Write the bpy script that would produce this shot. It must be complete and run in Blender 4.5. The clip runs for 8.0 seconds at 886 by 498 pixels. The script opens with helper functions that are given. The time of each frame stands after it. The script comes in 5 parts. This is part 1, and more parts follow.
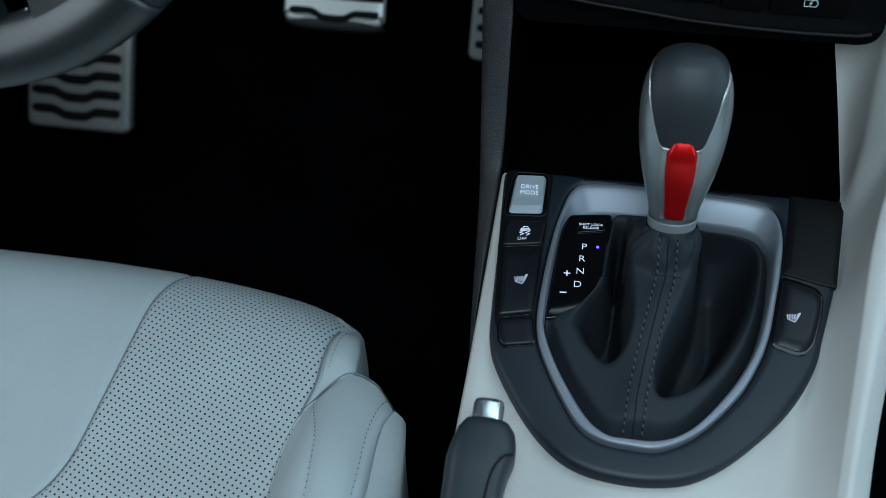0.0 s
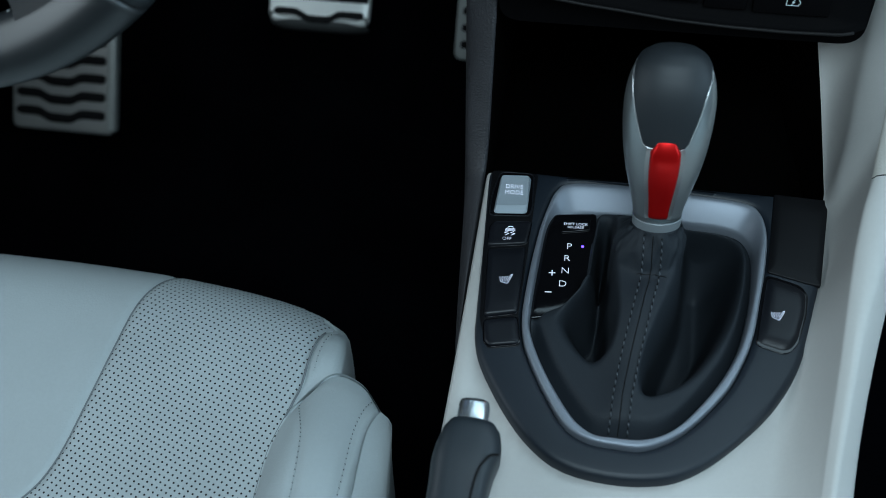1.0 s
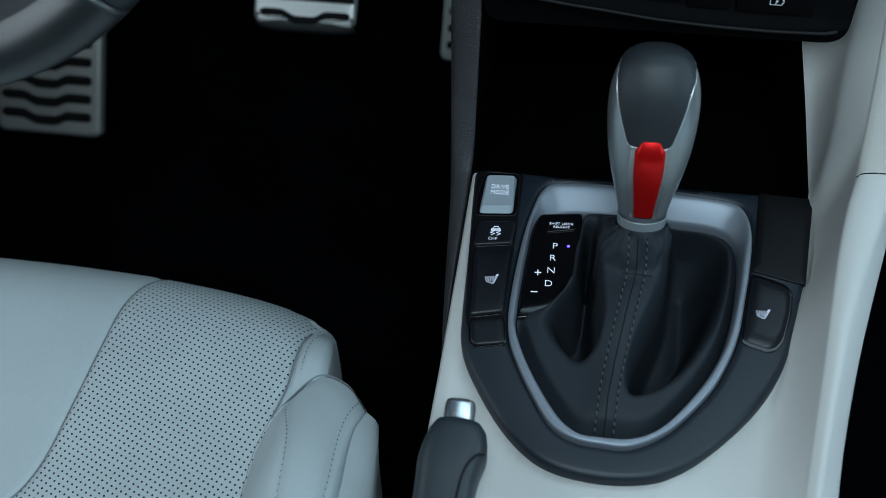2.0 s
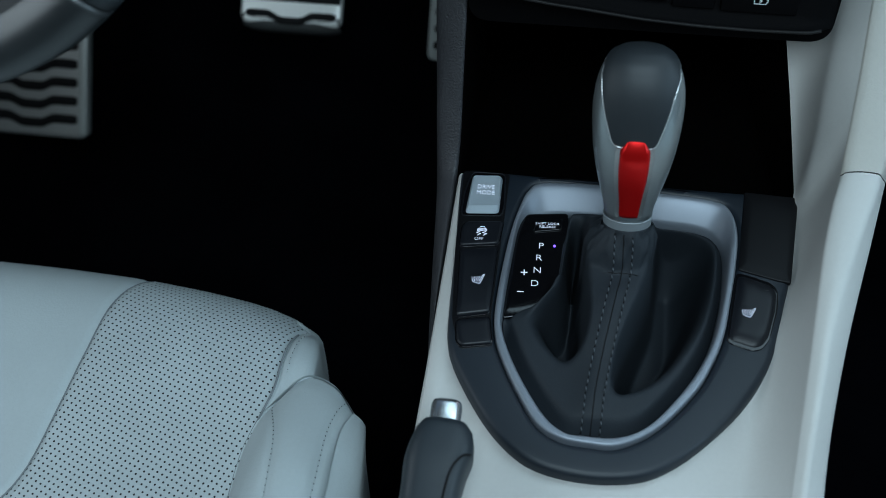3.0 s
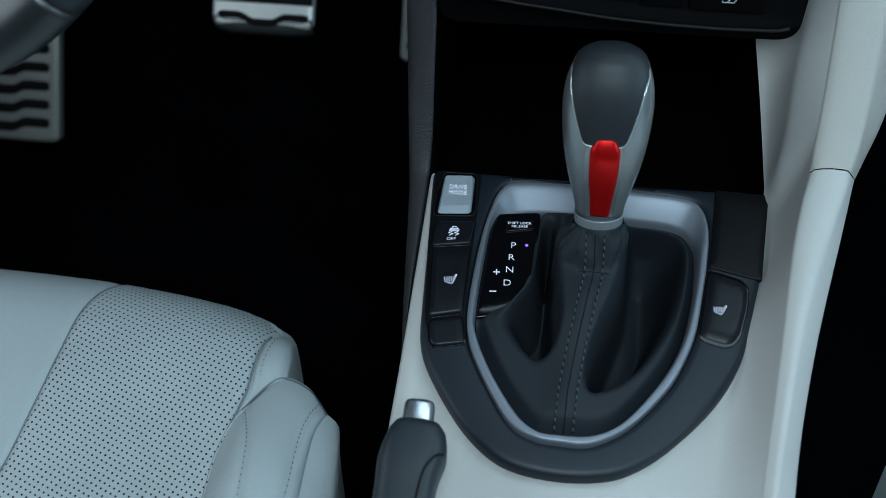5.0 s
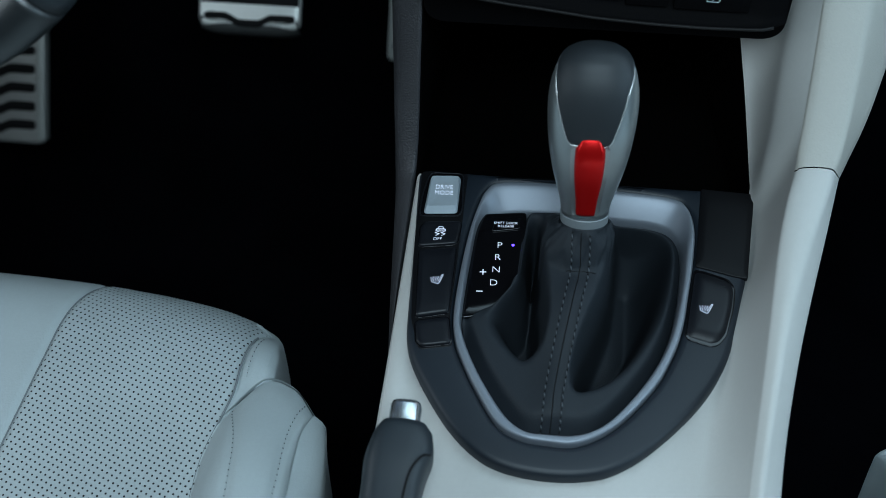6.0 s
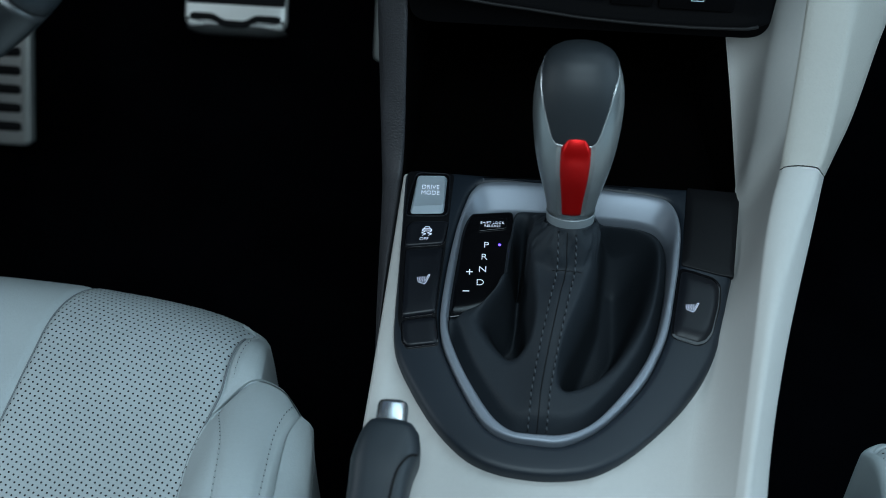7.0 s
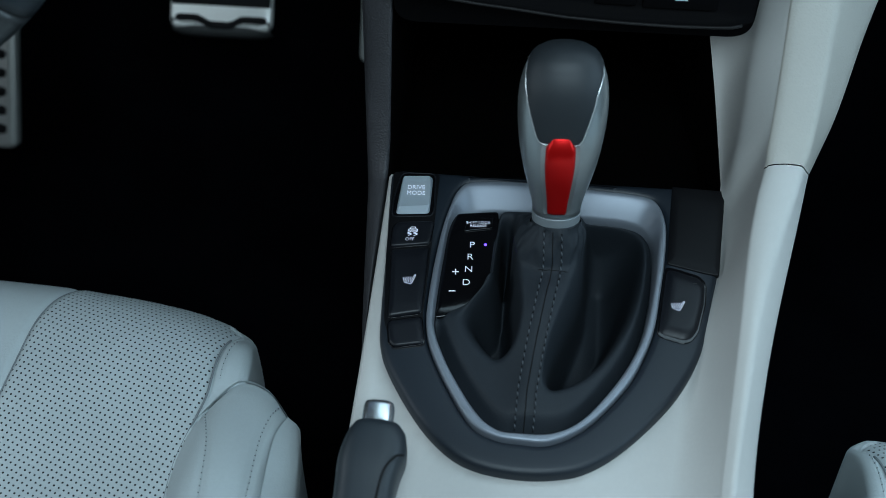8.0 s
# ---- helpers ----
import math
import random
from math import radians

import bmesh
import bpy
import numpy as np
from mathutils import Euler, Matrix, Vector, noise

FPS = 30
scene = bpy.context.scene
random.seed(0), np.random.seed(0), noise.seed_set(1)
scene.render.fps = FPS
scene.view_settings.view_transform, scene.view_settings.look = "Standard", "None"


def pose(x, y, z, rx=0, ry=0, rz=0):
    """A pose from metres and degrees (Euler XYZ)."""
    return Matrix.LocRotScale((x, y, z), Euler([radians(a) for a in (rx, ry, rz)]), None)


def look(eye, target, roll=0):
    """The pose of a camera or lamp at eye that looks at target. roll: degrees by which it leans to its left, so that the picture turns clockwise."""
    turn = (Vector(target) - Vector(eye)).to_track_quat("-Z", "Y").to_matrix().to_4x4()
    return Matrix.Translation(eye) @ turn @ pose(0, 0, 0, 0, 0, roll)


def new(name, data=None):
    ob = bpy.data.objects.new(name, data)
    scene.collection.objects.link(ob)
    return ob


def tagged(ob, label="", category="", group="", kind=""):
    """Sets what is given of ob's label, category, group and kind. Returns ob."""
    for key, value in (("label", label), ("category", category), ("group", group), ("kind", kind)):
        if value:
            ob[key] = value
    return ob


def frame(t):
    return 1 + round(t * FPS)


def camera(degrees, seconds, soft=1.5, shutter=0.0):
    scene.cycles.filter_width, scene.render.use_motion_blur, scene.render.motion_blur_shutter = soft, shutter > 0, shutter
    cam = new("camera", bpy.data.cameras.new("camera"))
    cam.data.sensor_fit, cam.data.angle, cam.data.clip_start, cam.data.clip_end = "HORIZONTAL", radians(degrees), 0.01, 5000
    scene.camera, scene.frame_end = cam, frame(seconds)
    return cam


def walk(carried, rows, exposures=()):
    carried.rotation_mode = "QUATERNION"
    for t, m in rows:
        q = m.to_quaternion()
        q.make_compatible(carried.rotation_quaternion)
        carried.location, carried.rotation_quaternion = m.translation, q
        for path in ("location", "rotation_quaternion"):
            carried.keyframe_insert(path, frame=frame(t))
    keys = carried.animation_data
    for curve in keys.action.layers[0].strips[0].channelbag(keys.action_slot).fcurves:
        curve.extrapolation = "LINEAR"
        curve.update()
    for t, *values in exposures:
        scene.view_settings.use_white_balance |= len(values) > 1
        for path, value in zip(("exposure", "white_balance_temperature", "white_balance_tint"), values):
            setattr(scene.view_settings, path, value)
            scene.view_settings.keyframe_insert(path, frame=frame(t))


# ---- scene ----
SIZE = 0.88          # drawing units to metres

cam = camera(40.07, 8.0, soft=0.7)
cam.data.dof.use_dof = True
cam.data.dof.focus_distance, cam.data.dof.aperture_fstop = 0.715, 6.3
PATH = [
    (0.0, (-0.0475, -0.4897, 0.6556), (-0.1732, 0.0934, -0.147), -3.651),
    (0.5, (-0.0461, -0.4895, 0.6555), (-0.1674, 0.0944, -0.1471), -3.469),
    (1.0, (-0.0448, -0.4893, 0.6555), (-0.1617, 0.0954, -0.1472), -3.287),
    (1.5, (-0.0434, -0.4892, 0.6554), (-0.1562, 0.0963, -0.1473), -3.104),
    (2.0, (-0.0421, -0.489, 0.6554), (-0.1508, 0.0972, -0.1474), -2.922),
    (2.5, (-0.0407, -0.4889, 0.6553), (-0.1455, 0.0981, -0.1475), -2.74),
    (3.0, (-0.0394, -0.4888, 0.6552), (-0.1402, 0.0989, -0.1475), -2.558),
    (3.5, (-0.0381, -0.4886, 0.6552), (-0.1350, 0.0997, -0.1476), -2.376),
    (4.0, (-0.0368, -0.4886, 0.6551), (-0.1296, 0.1004, -0.1477), -2.194),
    (4.5, (-0.0356, -0.4885, 0.6551), (-0.1241, 0.1012, -0.1477), -2.012),
    (5.0, (-0.0343, -0.4884, 0.655), (-0.1188, 0.1018, -0.1478), -1.83),
    (5.5, (-0.0331, -0.4883, 0.6549), (-0.1136, 0.1025, -0.1478), -1.648),
    (6.0, (-0.0318, -0.4883, 0.6549), (-0.1082, 0.1031, -0.1478), -1.466),
    (6.5, (-0.0306, -0.4883, 0.6548), (-0.1029, 0.1037, -0.1479), -1.285),
    (7.0, (-0.0294, -0.4883, 0.6548), (-0.0977, 0.1042, -0.1479), -1.103),
    (7.5, (-0.0283, -0.4883, 0.6547), (-0.0924, 0.1048, -0.1479), -0.921),
    (8.0, (-0.0271, -0.4883, 0.6546), (-0.0867, 0.1053, -0.1479), -0.74),
]


def scaled(p):
    return tuple(SIZE * c for c in p)


walk(cam, [(t, look(scaled(eye), scaled(target), roll)) for t, eye, target, roll in PATH])

# ---- light: grey daylight through the car's windows ----
world = bpy.data.worlds.new("sky")
scene.world = world
world.use_nodes = True
wn = world.node_tree
sky = wn.nodes.new("ShaderNodeTexSky")
sky.sky_type = "NISHITA"
sky.sun_disc = False
sky.sun_elevation, sky.sun_rotation = radians(40), radians(70)
wn.links.new(sky.outputs[0], wn.nodes["Background"].inputs[0])
wn.nodes["Background"].inputs[1].default_value = 0.06


def window_light(name, place, target, width, height, power, colour):
    data = bpy.data.lights.new(name, "AREA")
    data.shape, data.size, data.size_y = "RECTANGLE", width * SIZE, height * SIZE
    data.energy, data.color = power, colour
    ob = new(name, data)
    ob.matrix_world = look(scaled(place), scaled(target))
    return ob


window_light("daylight_left_window", (-0.86, -0.25, 0.47), (0.0, -0.15, 0.0), 0.9, 0.36, 2.0, (0.78, 0.93, 1.0))
window_light("daylight_right_window", (0.86, -0.15, 0.47), (0.0, -0.08, 0.0), 0.9, 0.36, 2.5, (0.50, 0.80, 1.0))
window_light("daylight_windscreen", (0.26, 0.40, 0.76), (0.0, -0.25, 0.0), 0.9, 0.46, 2.7, (0.58, 0.84, 1.0))
window_light("daylight_sunroof", (0.06, -0.50, 0.93), (0.02, -0.3, 0.0), 0.6, 0.5, 5.5, (0.66, 0.88, 1.0))
scene.view_settings.exposure = 0.0


# ---- materials ----
def material(name, base, rough=0.5, metal=0.0, vary=0.12, grain=0.0, grain_size=0.0015, spots=0.0, emit=0.0, coat=0.0, spec=0.5):
    m = bpy.data.materials.new(name)
    m.use_nodes = True
    nt = m.node_tree
    b = nt.nodes["Principled BSDF"]
    b.inputs["Roughness"].default_value = rough
    b.inputs["Metallic"].default_value = metal
    b.inputs["Coat Weight"].default_value = coat
    b.inputs["Specular IOR Level"].default_value = spec
    tex = nt.nodes.new("ShaderNodeTexCoord")
    big = nt.nodes.new("ShaderNodeTexNoise")
    big.inputs["Scale"].default_value, big.inputs["Detail"].default_value = 14.0, 5.0
    nt.links.new(tex.outputs["Object"], big.inputs["Vector"])
    fine = nt.nodes.new("ShaderNodeTexNoise")
    fine.inputs["Scale"].default_value, fine.inputs["Detail"].default_value = 420.0, 3.0
    nt.links.new(tex.outputs["Object"], fine.inputs["Vector"])
    both = nt.nodes.new("ShaderNodeMath")
    both.operation = "MULTIPLY_ADD"
    nt.links.new(fine.outputs["Fac"], both.inputs[0])
    both.inputs[1].default_value = 0.4
    nt.links.new(big.outputs["Fac"], both.inputs[2])
    ramp = nt.nodes.new("ShaderNodeMapRange")
    ramp.inputs["From Min"].default_value, ramp.inputs["From Max"].default_value = 0.4, 1.0
    ramp.inputs["To Min"].default_value, ramp.inputs["To Max"].default_value = 1 - vary, 1 + vary
    nt.links.new(both.outputs[0], ramp.inputs["Value"])
    tint = nt.nodes.new("ShaderNodeMix")
    tint.data_type, tint.blend_type = "RGBA", "MULTIPLY"
    tint.inputs[0].default_value = 1.0
    tint.inputs[6].default_value = (*base, 1)
    nt.links.new(ramp.outputs[0], tint.inputs[7])
    nt.links.new(tint.outputs[2], b.inputs["Base Color"])
    rr = nt.nodes.new("ShaderNodeMapRange")
    rr.inputs["From Min"].default_value, rr.inputs["From Max"].default_value = 0.4, 1.0
    rr.inputs["To Min"].default_value, rr.inputs["To Max"].default_value = max(0.02, rough - 0.05), min(1.0, rough + 0.05)
    nt.links.new(both.outputs[0], rr.inputs["Value"])
    nt.links.new(rr.outputs[0], b.inputs["Roughness"])
    if grain > 0:
        vor = nt.nodes.new("ShaderNodeTexVoronoi")
        vor.feature = "SMOOTH_F1"
        vor.inputs["Scale"].default_value = 1.0 / grain_size
        nt.links.new(tex.outputs["Object"], vor.inputs["Vector"])
        bump = nt.nodes.new("ShaderNodeBump")
        bump.inputs["Strength"].default_value = grain
        bump.inputs["Distance"].default_value = grain_size * 0.35
        nt.links.new(vor.outputs["Distance"], bump.inputs["Height"])
        nt.links.new(bump.outputs[0], b.inputs["Normal"])
    if emit > 0:
        b.inputs["Emission Color"].default_value = (*base, 1)
        b.inputs["Emission Strength"].default_value = emit
    return m


def perforated(name, base, rough, pitch, hole):
    """Leather with staggered punched holes, laid out in the surface's own metres (UV)."""
    m = material(name, base, rough, vary=0.08, grain=0.25, grain_size=0.0011)
    nt = m.node_tree
    b = nt.nodes["Principled BSDF"]
    uv = nt.nodes.new("ShaderNodeUVMap")
    uv.uv_map = "metres"
    dist = []
    for shift in (0.0, 0.5):
        add = nt.nodes.new("ShaderNodeVectorMath")
        add.operation = "MULTIPLY_ADD"
        nt.links.new(uv.outputs[0], add.inputs[0])
        add.inputs[1].default_value = (1 / pitch, 1 / pitch, 0)
        add.inputs[2].default_value = (shift, shift, 0)
        fr = nt.nodes.new("ShaderNodeVectorMath")
        fr.operation = "FRACTION"
        nt.links.new(add.outputs[0], fr.inputs[0])
        d = nt.nodes.new("ShaderNodeVectorMath")
        d.operation = "DISTANCE"
        nt.links.new(fr.outputs[0], d.inputs[0])
        d.inputs[1].default_value = (0.5, 0.5, 0)
        dist.append(d)
    low = nt.nodes.new("ShaderNodeMath")
    low.operation = "MINIMUM"
    nt.links.new(dist[0].outputs["Value"], low.inputs[0])
    nt.links.new(dist[1].outputs["Value"], low.inputs[1])
    edge = nt.nodes.new("ShaderNodeMapRange")
    edge.inputs["From Min"].default_value = hole / pitch * 0.92
    edge.inputs["From Max"].default_value = hole / pitch * 1.08
    nt.links.new(low.outputs[0], edge.inputs["Value"])
    old = b.inputs["Base Color"].links[0].from_socket
    mix = nt.nodes.new("ShaderNodeMix")
    mix.data_type = "RGBA"
    nt.links.new(edge.outputs[0], mix.inputs[0])
    mix.inputs[6].default_value = (0.002, 0.002, 0.0025, 1)
    nt.links.new(old, mix.inputs[7])
    nt.links.new(mix.outputs[2], b.inputs["Base Color"])
    dent = nt.nodes.new("ShaderNodeBump")
    dent.inputs["Strength"].default_value, dent.inputs["Distance"].default_value = 0.6, 0.0006
    nt.links.new(edge.outputs[0], dent.inputs["Height"])
    nt.links.new(b.inputs["Normal"].links[0].from_socket, dent.inputs["Normal"])
    nt.links.new(dent.outputs[0], b.inputs["Normal"])
    return m


M_TRIM = material("grey_plastic", (0.515, 0.50, 0.478), 0.5, grain=0.15, grain_size=0.0007, vary=0.05)
M_PAD = material("grey_grained_leather", (0.45, 0.425, 0.385), 0.5, grain=0.35, grain_size=0.0012, vary=0.05)
M_SEAT = material("grey_leather", (0.395, 0.44, 0.452), 0.48, grain=0.3, grain_size=0.0011, vary=0.06)
M_PERF = perforated("perforated_grey_leather", (0.395, 0.44, 0.452), 0.48, 0.0048, 0.00062)
M_SEAM = material("grey_seam_thread", (0.17, 0.19, 0.20), 0.8)
M_THREAD = material("grey_thread", (0.40, 0.45, 0.46), 0.7)
M_HOLE = material("needle_hole_shadow", (0.10, 0.11, 0.115), 0.9)
M_PANEL = material("black_satin_plastic", (0.008, 0.013, 0.020), 0.50, vary=0.1, grain=0.12, grain_size=0.0006)
M_INSERT = material("matt_black_insert", (0.005, 0.005, 0.006), 0.42, vary=0.1, spec=0.2)
M_BUTTON = material("black_button_plastic", (0.007, 0.008, 0.011), 0.38, vary=0.1, spec=0.32)
M_GLOSS = material("gloss_black_plastic", (0.004, 0.004, 0.005), 0.10, vary=0.05)
M_SILVER = material("satin_silver", (0.245, 0.268, 0.308), 0.46, metal=0.5, vary=0.05)
M_DRIVE = material("satin_silver_button", (0.40, 0.46, 0.51), 0.45, metal=0.25, vary=0.04)
M_KNOB = material("silver_paint", (0.48, 0.52, 0.53), 0.35, metal=0.85, vary=0.05)
M_COLLAR = material("satin_collar_plastic", (0.30, 0.33, 0.35), 0.5, metal=0.5, vary=0.05)
M_CHROME = material("bright_chrome", (0.88, 0.90, 0.91), 0.26, metal=0.6, vary=0.03)
M_RED = material("red_metallic_plastic", (0.78, 0.008, 0.008), 0.36, metal=0.70, vary=0.0, coat=0.10)
M_BOOT = material("black_leather", (0.019, 0.0235, 0.029), 0.60, vary=0.16, grain=0.20, grain_size=0.0010, spec=0.22)
M_CAP = material("black_knob_leather", (0.018, 0.022, 0.026), 0.54, vary=0.1, grain=0.10, grain_size=0.0008)
M_BTHREAD = material("dark_grey_thread", (0.066, 0.075, 0.086), 0.7)
M_SOFT = material("dark_grey_grained_plastic", (0.046, 0.046, 0.051), 0.50, vary=0.30, grain=1.0, grain_size=0.0012)
# bay plastic taken almost to black: its deep shade is in the colour
M_CUBBY = material("bay_shade_black", (0.0014, 0.0012, 0.0012), 0.85, vary=0.2, spec=0.015)
M_DASH = material("black_dash_plastic", (0.0032, 0.0030, 0.0034), 0.65, vary=0.1, grain=0.2, grain_size=0.001, spec=0.04)
M_LIP = material("lip_highlight_tone", (0.013, 0.012, 0.012), 0.55, vary=0.2, spec=0.2)
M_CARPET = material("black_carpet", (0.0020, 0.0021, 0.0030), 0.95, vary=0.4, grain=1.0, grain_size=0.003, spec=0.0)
M_SHELL = material("black_cabin_lining", (0.008, 0.008, 0.009), 0.9, vary=0.2, spec=0.05)
# one brushed metal in three tones; how light falls is put into the colour
M_METAL = material("brushed_pedal_metal", (0.80, 0.82, 0.80), 0.40, metal=0.35, vary=0.08)
M_FOOT = material("shaded_footrest_metal", (0.34, 0.345, 0.335), 0.45, metal=0.35, vary=0.08)
M_EDGE = material("mid_tone_metal", (0.44, 0.47, 0.46), 0.45, metal=0.3, vary=0.1)
# pedal plate metal again, darkened in colour for the bend that faces down
M_BENT = material("shaded_bent_metal", (0.085, 0.09, 0.09), 0.5, metal=0.3, vary=0.1)
M_PUSH = material("silver_push_button", (0.80, 0.83, 0.85), 0.24, metal=0.95, vary=0.04)
M_RUBBER = material("black_rubber", (0.006, 0.006, 0.007), 0.7, vary=0.2, spec=0.2)
M_GRIP = material("dark_grip_leather", (0.018, 0.024, 0.030), 0.48, vary=0.12, grain=0.10, grain_size=0.0008)
M_WHEEL = material("steering_wheel_leather", (0.016, 0.019, 0.021), 0.38, vary=0.12, grain=0.05, grain_size=0.0010, spec=0.95)
M_SPOKE = material("matt_spoke_plastic", (0.010, 0.012, 0.014), 0.55, vary=0.1, spec=0.35)
M_PRINT = material("white_print", (0.75, 0.78, 0.80), 0.5, vary=0.02)
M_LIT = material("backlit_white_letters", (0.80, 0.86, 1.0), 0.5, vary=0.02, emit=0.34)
M_LED = material("blue_indicator_lamp", (0.10, 0.05, 1.0), 0.4, vary=0.02, emit=4.0)
M_GLASS = material("dark_ink", (0.05, 0.05, 0.05), 0.3)


# ---- building helpers ----
def mesh_object(name, verts, faces, mat, parent=None, label="", uvs=None, smooth=True, flat_angle=None):
    me = bpy.data.meshes.new(name)
    me.from_pydata([scaled(v) for v in verts], [], faces)
    bm = bmesh.new()
    bm.from_mesh(me)
    if uvs is not None:
        lay = bm.loops.layers.uv.new("metres")
        bm.verts.ensure_lookup_table()
        for f in bm.faces:
            for lp in f.loops:
                u, v = uvs[lp.vert.index]
                lp[lay].uv = (u * SIZE, v * SIZE)
    bmesh.ops.recalc_face_normals(bm, faces=bm.faces)
    if flat_angle is not None:
        for e in bm.edges:
            e.smooth = not (len(e.link_faces) == 2 and e.calc_face_angle(0) > radians(flat_angle))
    bm.to_mesh(me)
    bm.free()
    if smooth:
        me.polygons.foreach_set("use_smooth", [True] * len(me.polygons))
    me.materials.append(mat)
    ob = new(name, me)
    if parent is not None:
        ob.parent = parent
        if parent.type == "EMPTY":
            ob.matrix_parent_inverse = Matrix.Translation(-parent.location)
    if label:
        tagged(ob, label)
    return ob


def part(name, bm, mat, parent, label="", flat_angle=35):
    bm.verts.ensure_lookup_table()
    bm.verts.index_update()
    verts = [tuple(v.co) for v in bm.verts]
    faces = [[v.index for v in f.verts] for f in bm.faces]
    bm.free()
    return mesh_object(name, verts, faces, mat, parent, label, flat_angle=flat_angle)


def thing(name, place, label, category, group="", kind=""):
    ob = new(name)
    ob.empty_display_size = 0.01
    ob.location = scaled(place)
    return tagged(ob, label, category, group, kind)


def spline(pts, n, closed=False):
    """n points spaced evenly along a smooth curve through pts."""
    p = [Vector(q) if len(q) == 3 else Vector((q[0], q[1], 0)) for q in pts]
    m = len(p)
    fine = []
    for i in range(m if closed else m - 1):
        if closed:
            a, b, c, d = p[i - 1], p[i], p[(i + 1) % m], p[(i + 2) % m]
        else:
            b, c = p[i], p[i + 1]
            a = p[i - 1] if i else b * 2 - c
            d = p[i + 2] if i + 2 < m else c * 2 - b
        for k in range(24):
            t = k / 24
            fine.append(0.5 * (2 * b + (c - a) * t + (2 * a - 5 * b + 4 * c - d) * t * t + (3 * b - a - 3 * c + d) * t ** 3))
    fine.append(p[0].copy() if closed else p[-1].copy())
    run = [0.0]
    for a, b in zip(fine, fine[1:]):
        run.append(run[-1] + (b - a).length)
    out = []
    k = 0
    for i in range(n):
        s = run[-1] * i / (n if closed else n - 1)
        while k < len(run) - 2 and run[k + 1] < s:
            k += 1
        gap = run[k + 1] - run[k] or 1e-9
        out.append(fine[k].lerp(fine[k + 1], min(1.0, (s - run[k]) / gap)))
    return out


def value(table, x):
    """Smooth look-up in a short table of (x, y), x rising."""
    if x <= table[0][0]:
        return table[0][1]
    for (a, fa), (b, fb) in zip(table, table[1:]):
        if x <= b:
            t = (x - a) / (b - a)
            return fa + (fb - fa) * t
    return table[-1][1]


def soft_value(table, x, w):
    return sum(value(table, x + w * k / 3) for k in range(-3, 4)) / 7


def smoothstep(a, b, x):
    t = min(1.0, max(0.0, (x - a) / (b - a)))
    return t * t * (3 - 2 * t)


def sheet(name, rows, mat, parent=None, label="", ring=False, cap_start=False, cap_end=False, uv=None, flat_angle=None):
    """A surface through rows of points; ring: each row closes on itself."""
    n = len(rows[0])
    verts = [tuple(p) for r in rows for p in r]
    faces = []
    for i in range(len(rows) - 1):
        for j in range(n if ring else n - 1):
            k = (j + 1) % n
            faces.append((i * n + j, i * n + k, (i + 1) * n + k, (i + 1) * n + j))
    if cap_start:
        faces.append(tuple(range(n)))
    if cap_end:
        faces.append(tuple((len(rows) - 1) * n + j for j in range(n)))
    uvs = [uv(p) for p in verts] if uv else None
    return mesh_object(name, verts, faces, mat, parent, label, uvs, flat_angle=flat_angle)


def tube(name, pts, radius, mat, parent=None, label="", sides=8, closed=False, flatten=1.0):
    pts = [Vector(p) for p in pts]
    rows = []
    for i, p in enumerate(pts):
        a = pts[i - 1] if (i or closed) else pts[i]
        b = pts[(i + 1) % len(pts)] if (i + 1 < len(pts) or closed) else pts[i]
        d = (b - a).normalized()
        side = d.cross(Vector((0, 0, 1)))
        side = side.normalized() if side.length > 1e-6 else Vector((1, 0, 0))
        up = side.cross(d)
        rows.append([p + side * (radius * math.cos(q)) + up * (radius * flatten * math.sin(q)) for q in (2 * math.pi * k / sides for k in range(sides))])
    if closed:
        rows.append(rows[0])
    return sheet(name, rows, mat, parent, label, ring=True, cap_start=not closed, cap_end=not closed)


def coons(low, high, left, right, nu=36, nv=36):
    """A grid between four boundary curves: low and high run along u, left and right along v."""
    lo, hi, le, ri = spline(low, nu), spline(high, nu), spline(left, nv), spline(right, nv)
    rows = []
    for j in range(nv):
        v = j / (nv - 1)
        row = []
        for i in range(nu):
            u = i / (nu - 1)
            p = lo[i] * (1 - v) + hi[i] * v + le[j] * (1 - u) + ri[j] * u
            p -= lo[0] * ((1 - u) * (1 - v)) + lo[-1] * (u * (1 - v)) + hi[0] * ((1 - u) * v) + hi[-1] * (u * v)
            row.append(p)
        rows.append(row)
    return rows


def rounded(pts, r, seg=4):
    """A polygon in the plane with its corners rounded by r."""
    out = []
    m = len(pts)
    for i in range(m):
        a, b, c = Vector(pts[i - 1]), Vector(pts[i]), Vector(pts[(i + 1) % m])
        u, v = (a - b), (c - b)
        q = min(r, u.length * 0.45, v.length * 0.45)
        s, e = b + u.normalized() * q, b + v.normalized() * q
        for k in range(seg + 1):
            t = k / seg
            out.append(s * (1 - t) ** 2 + b * (2 * t * (1 - t)) + e * t * t)
    return out


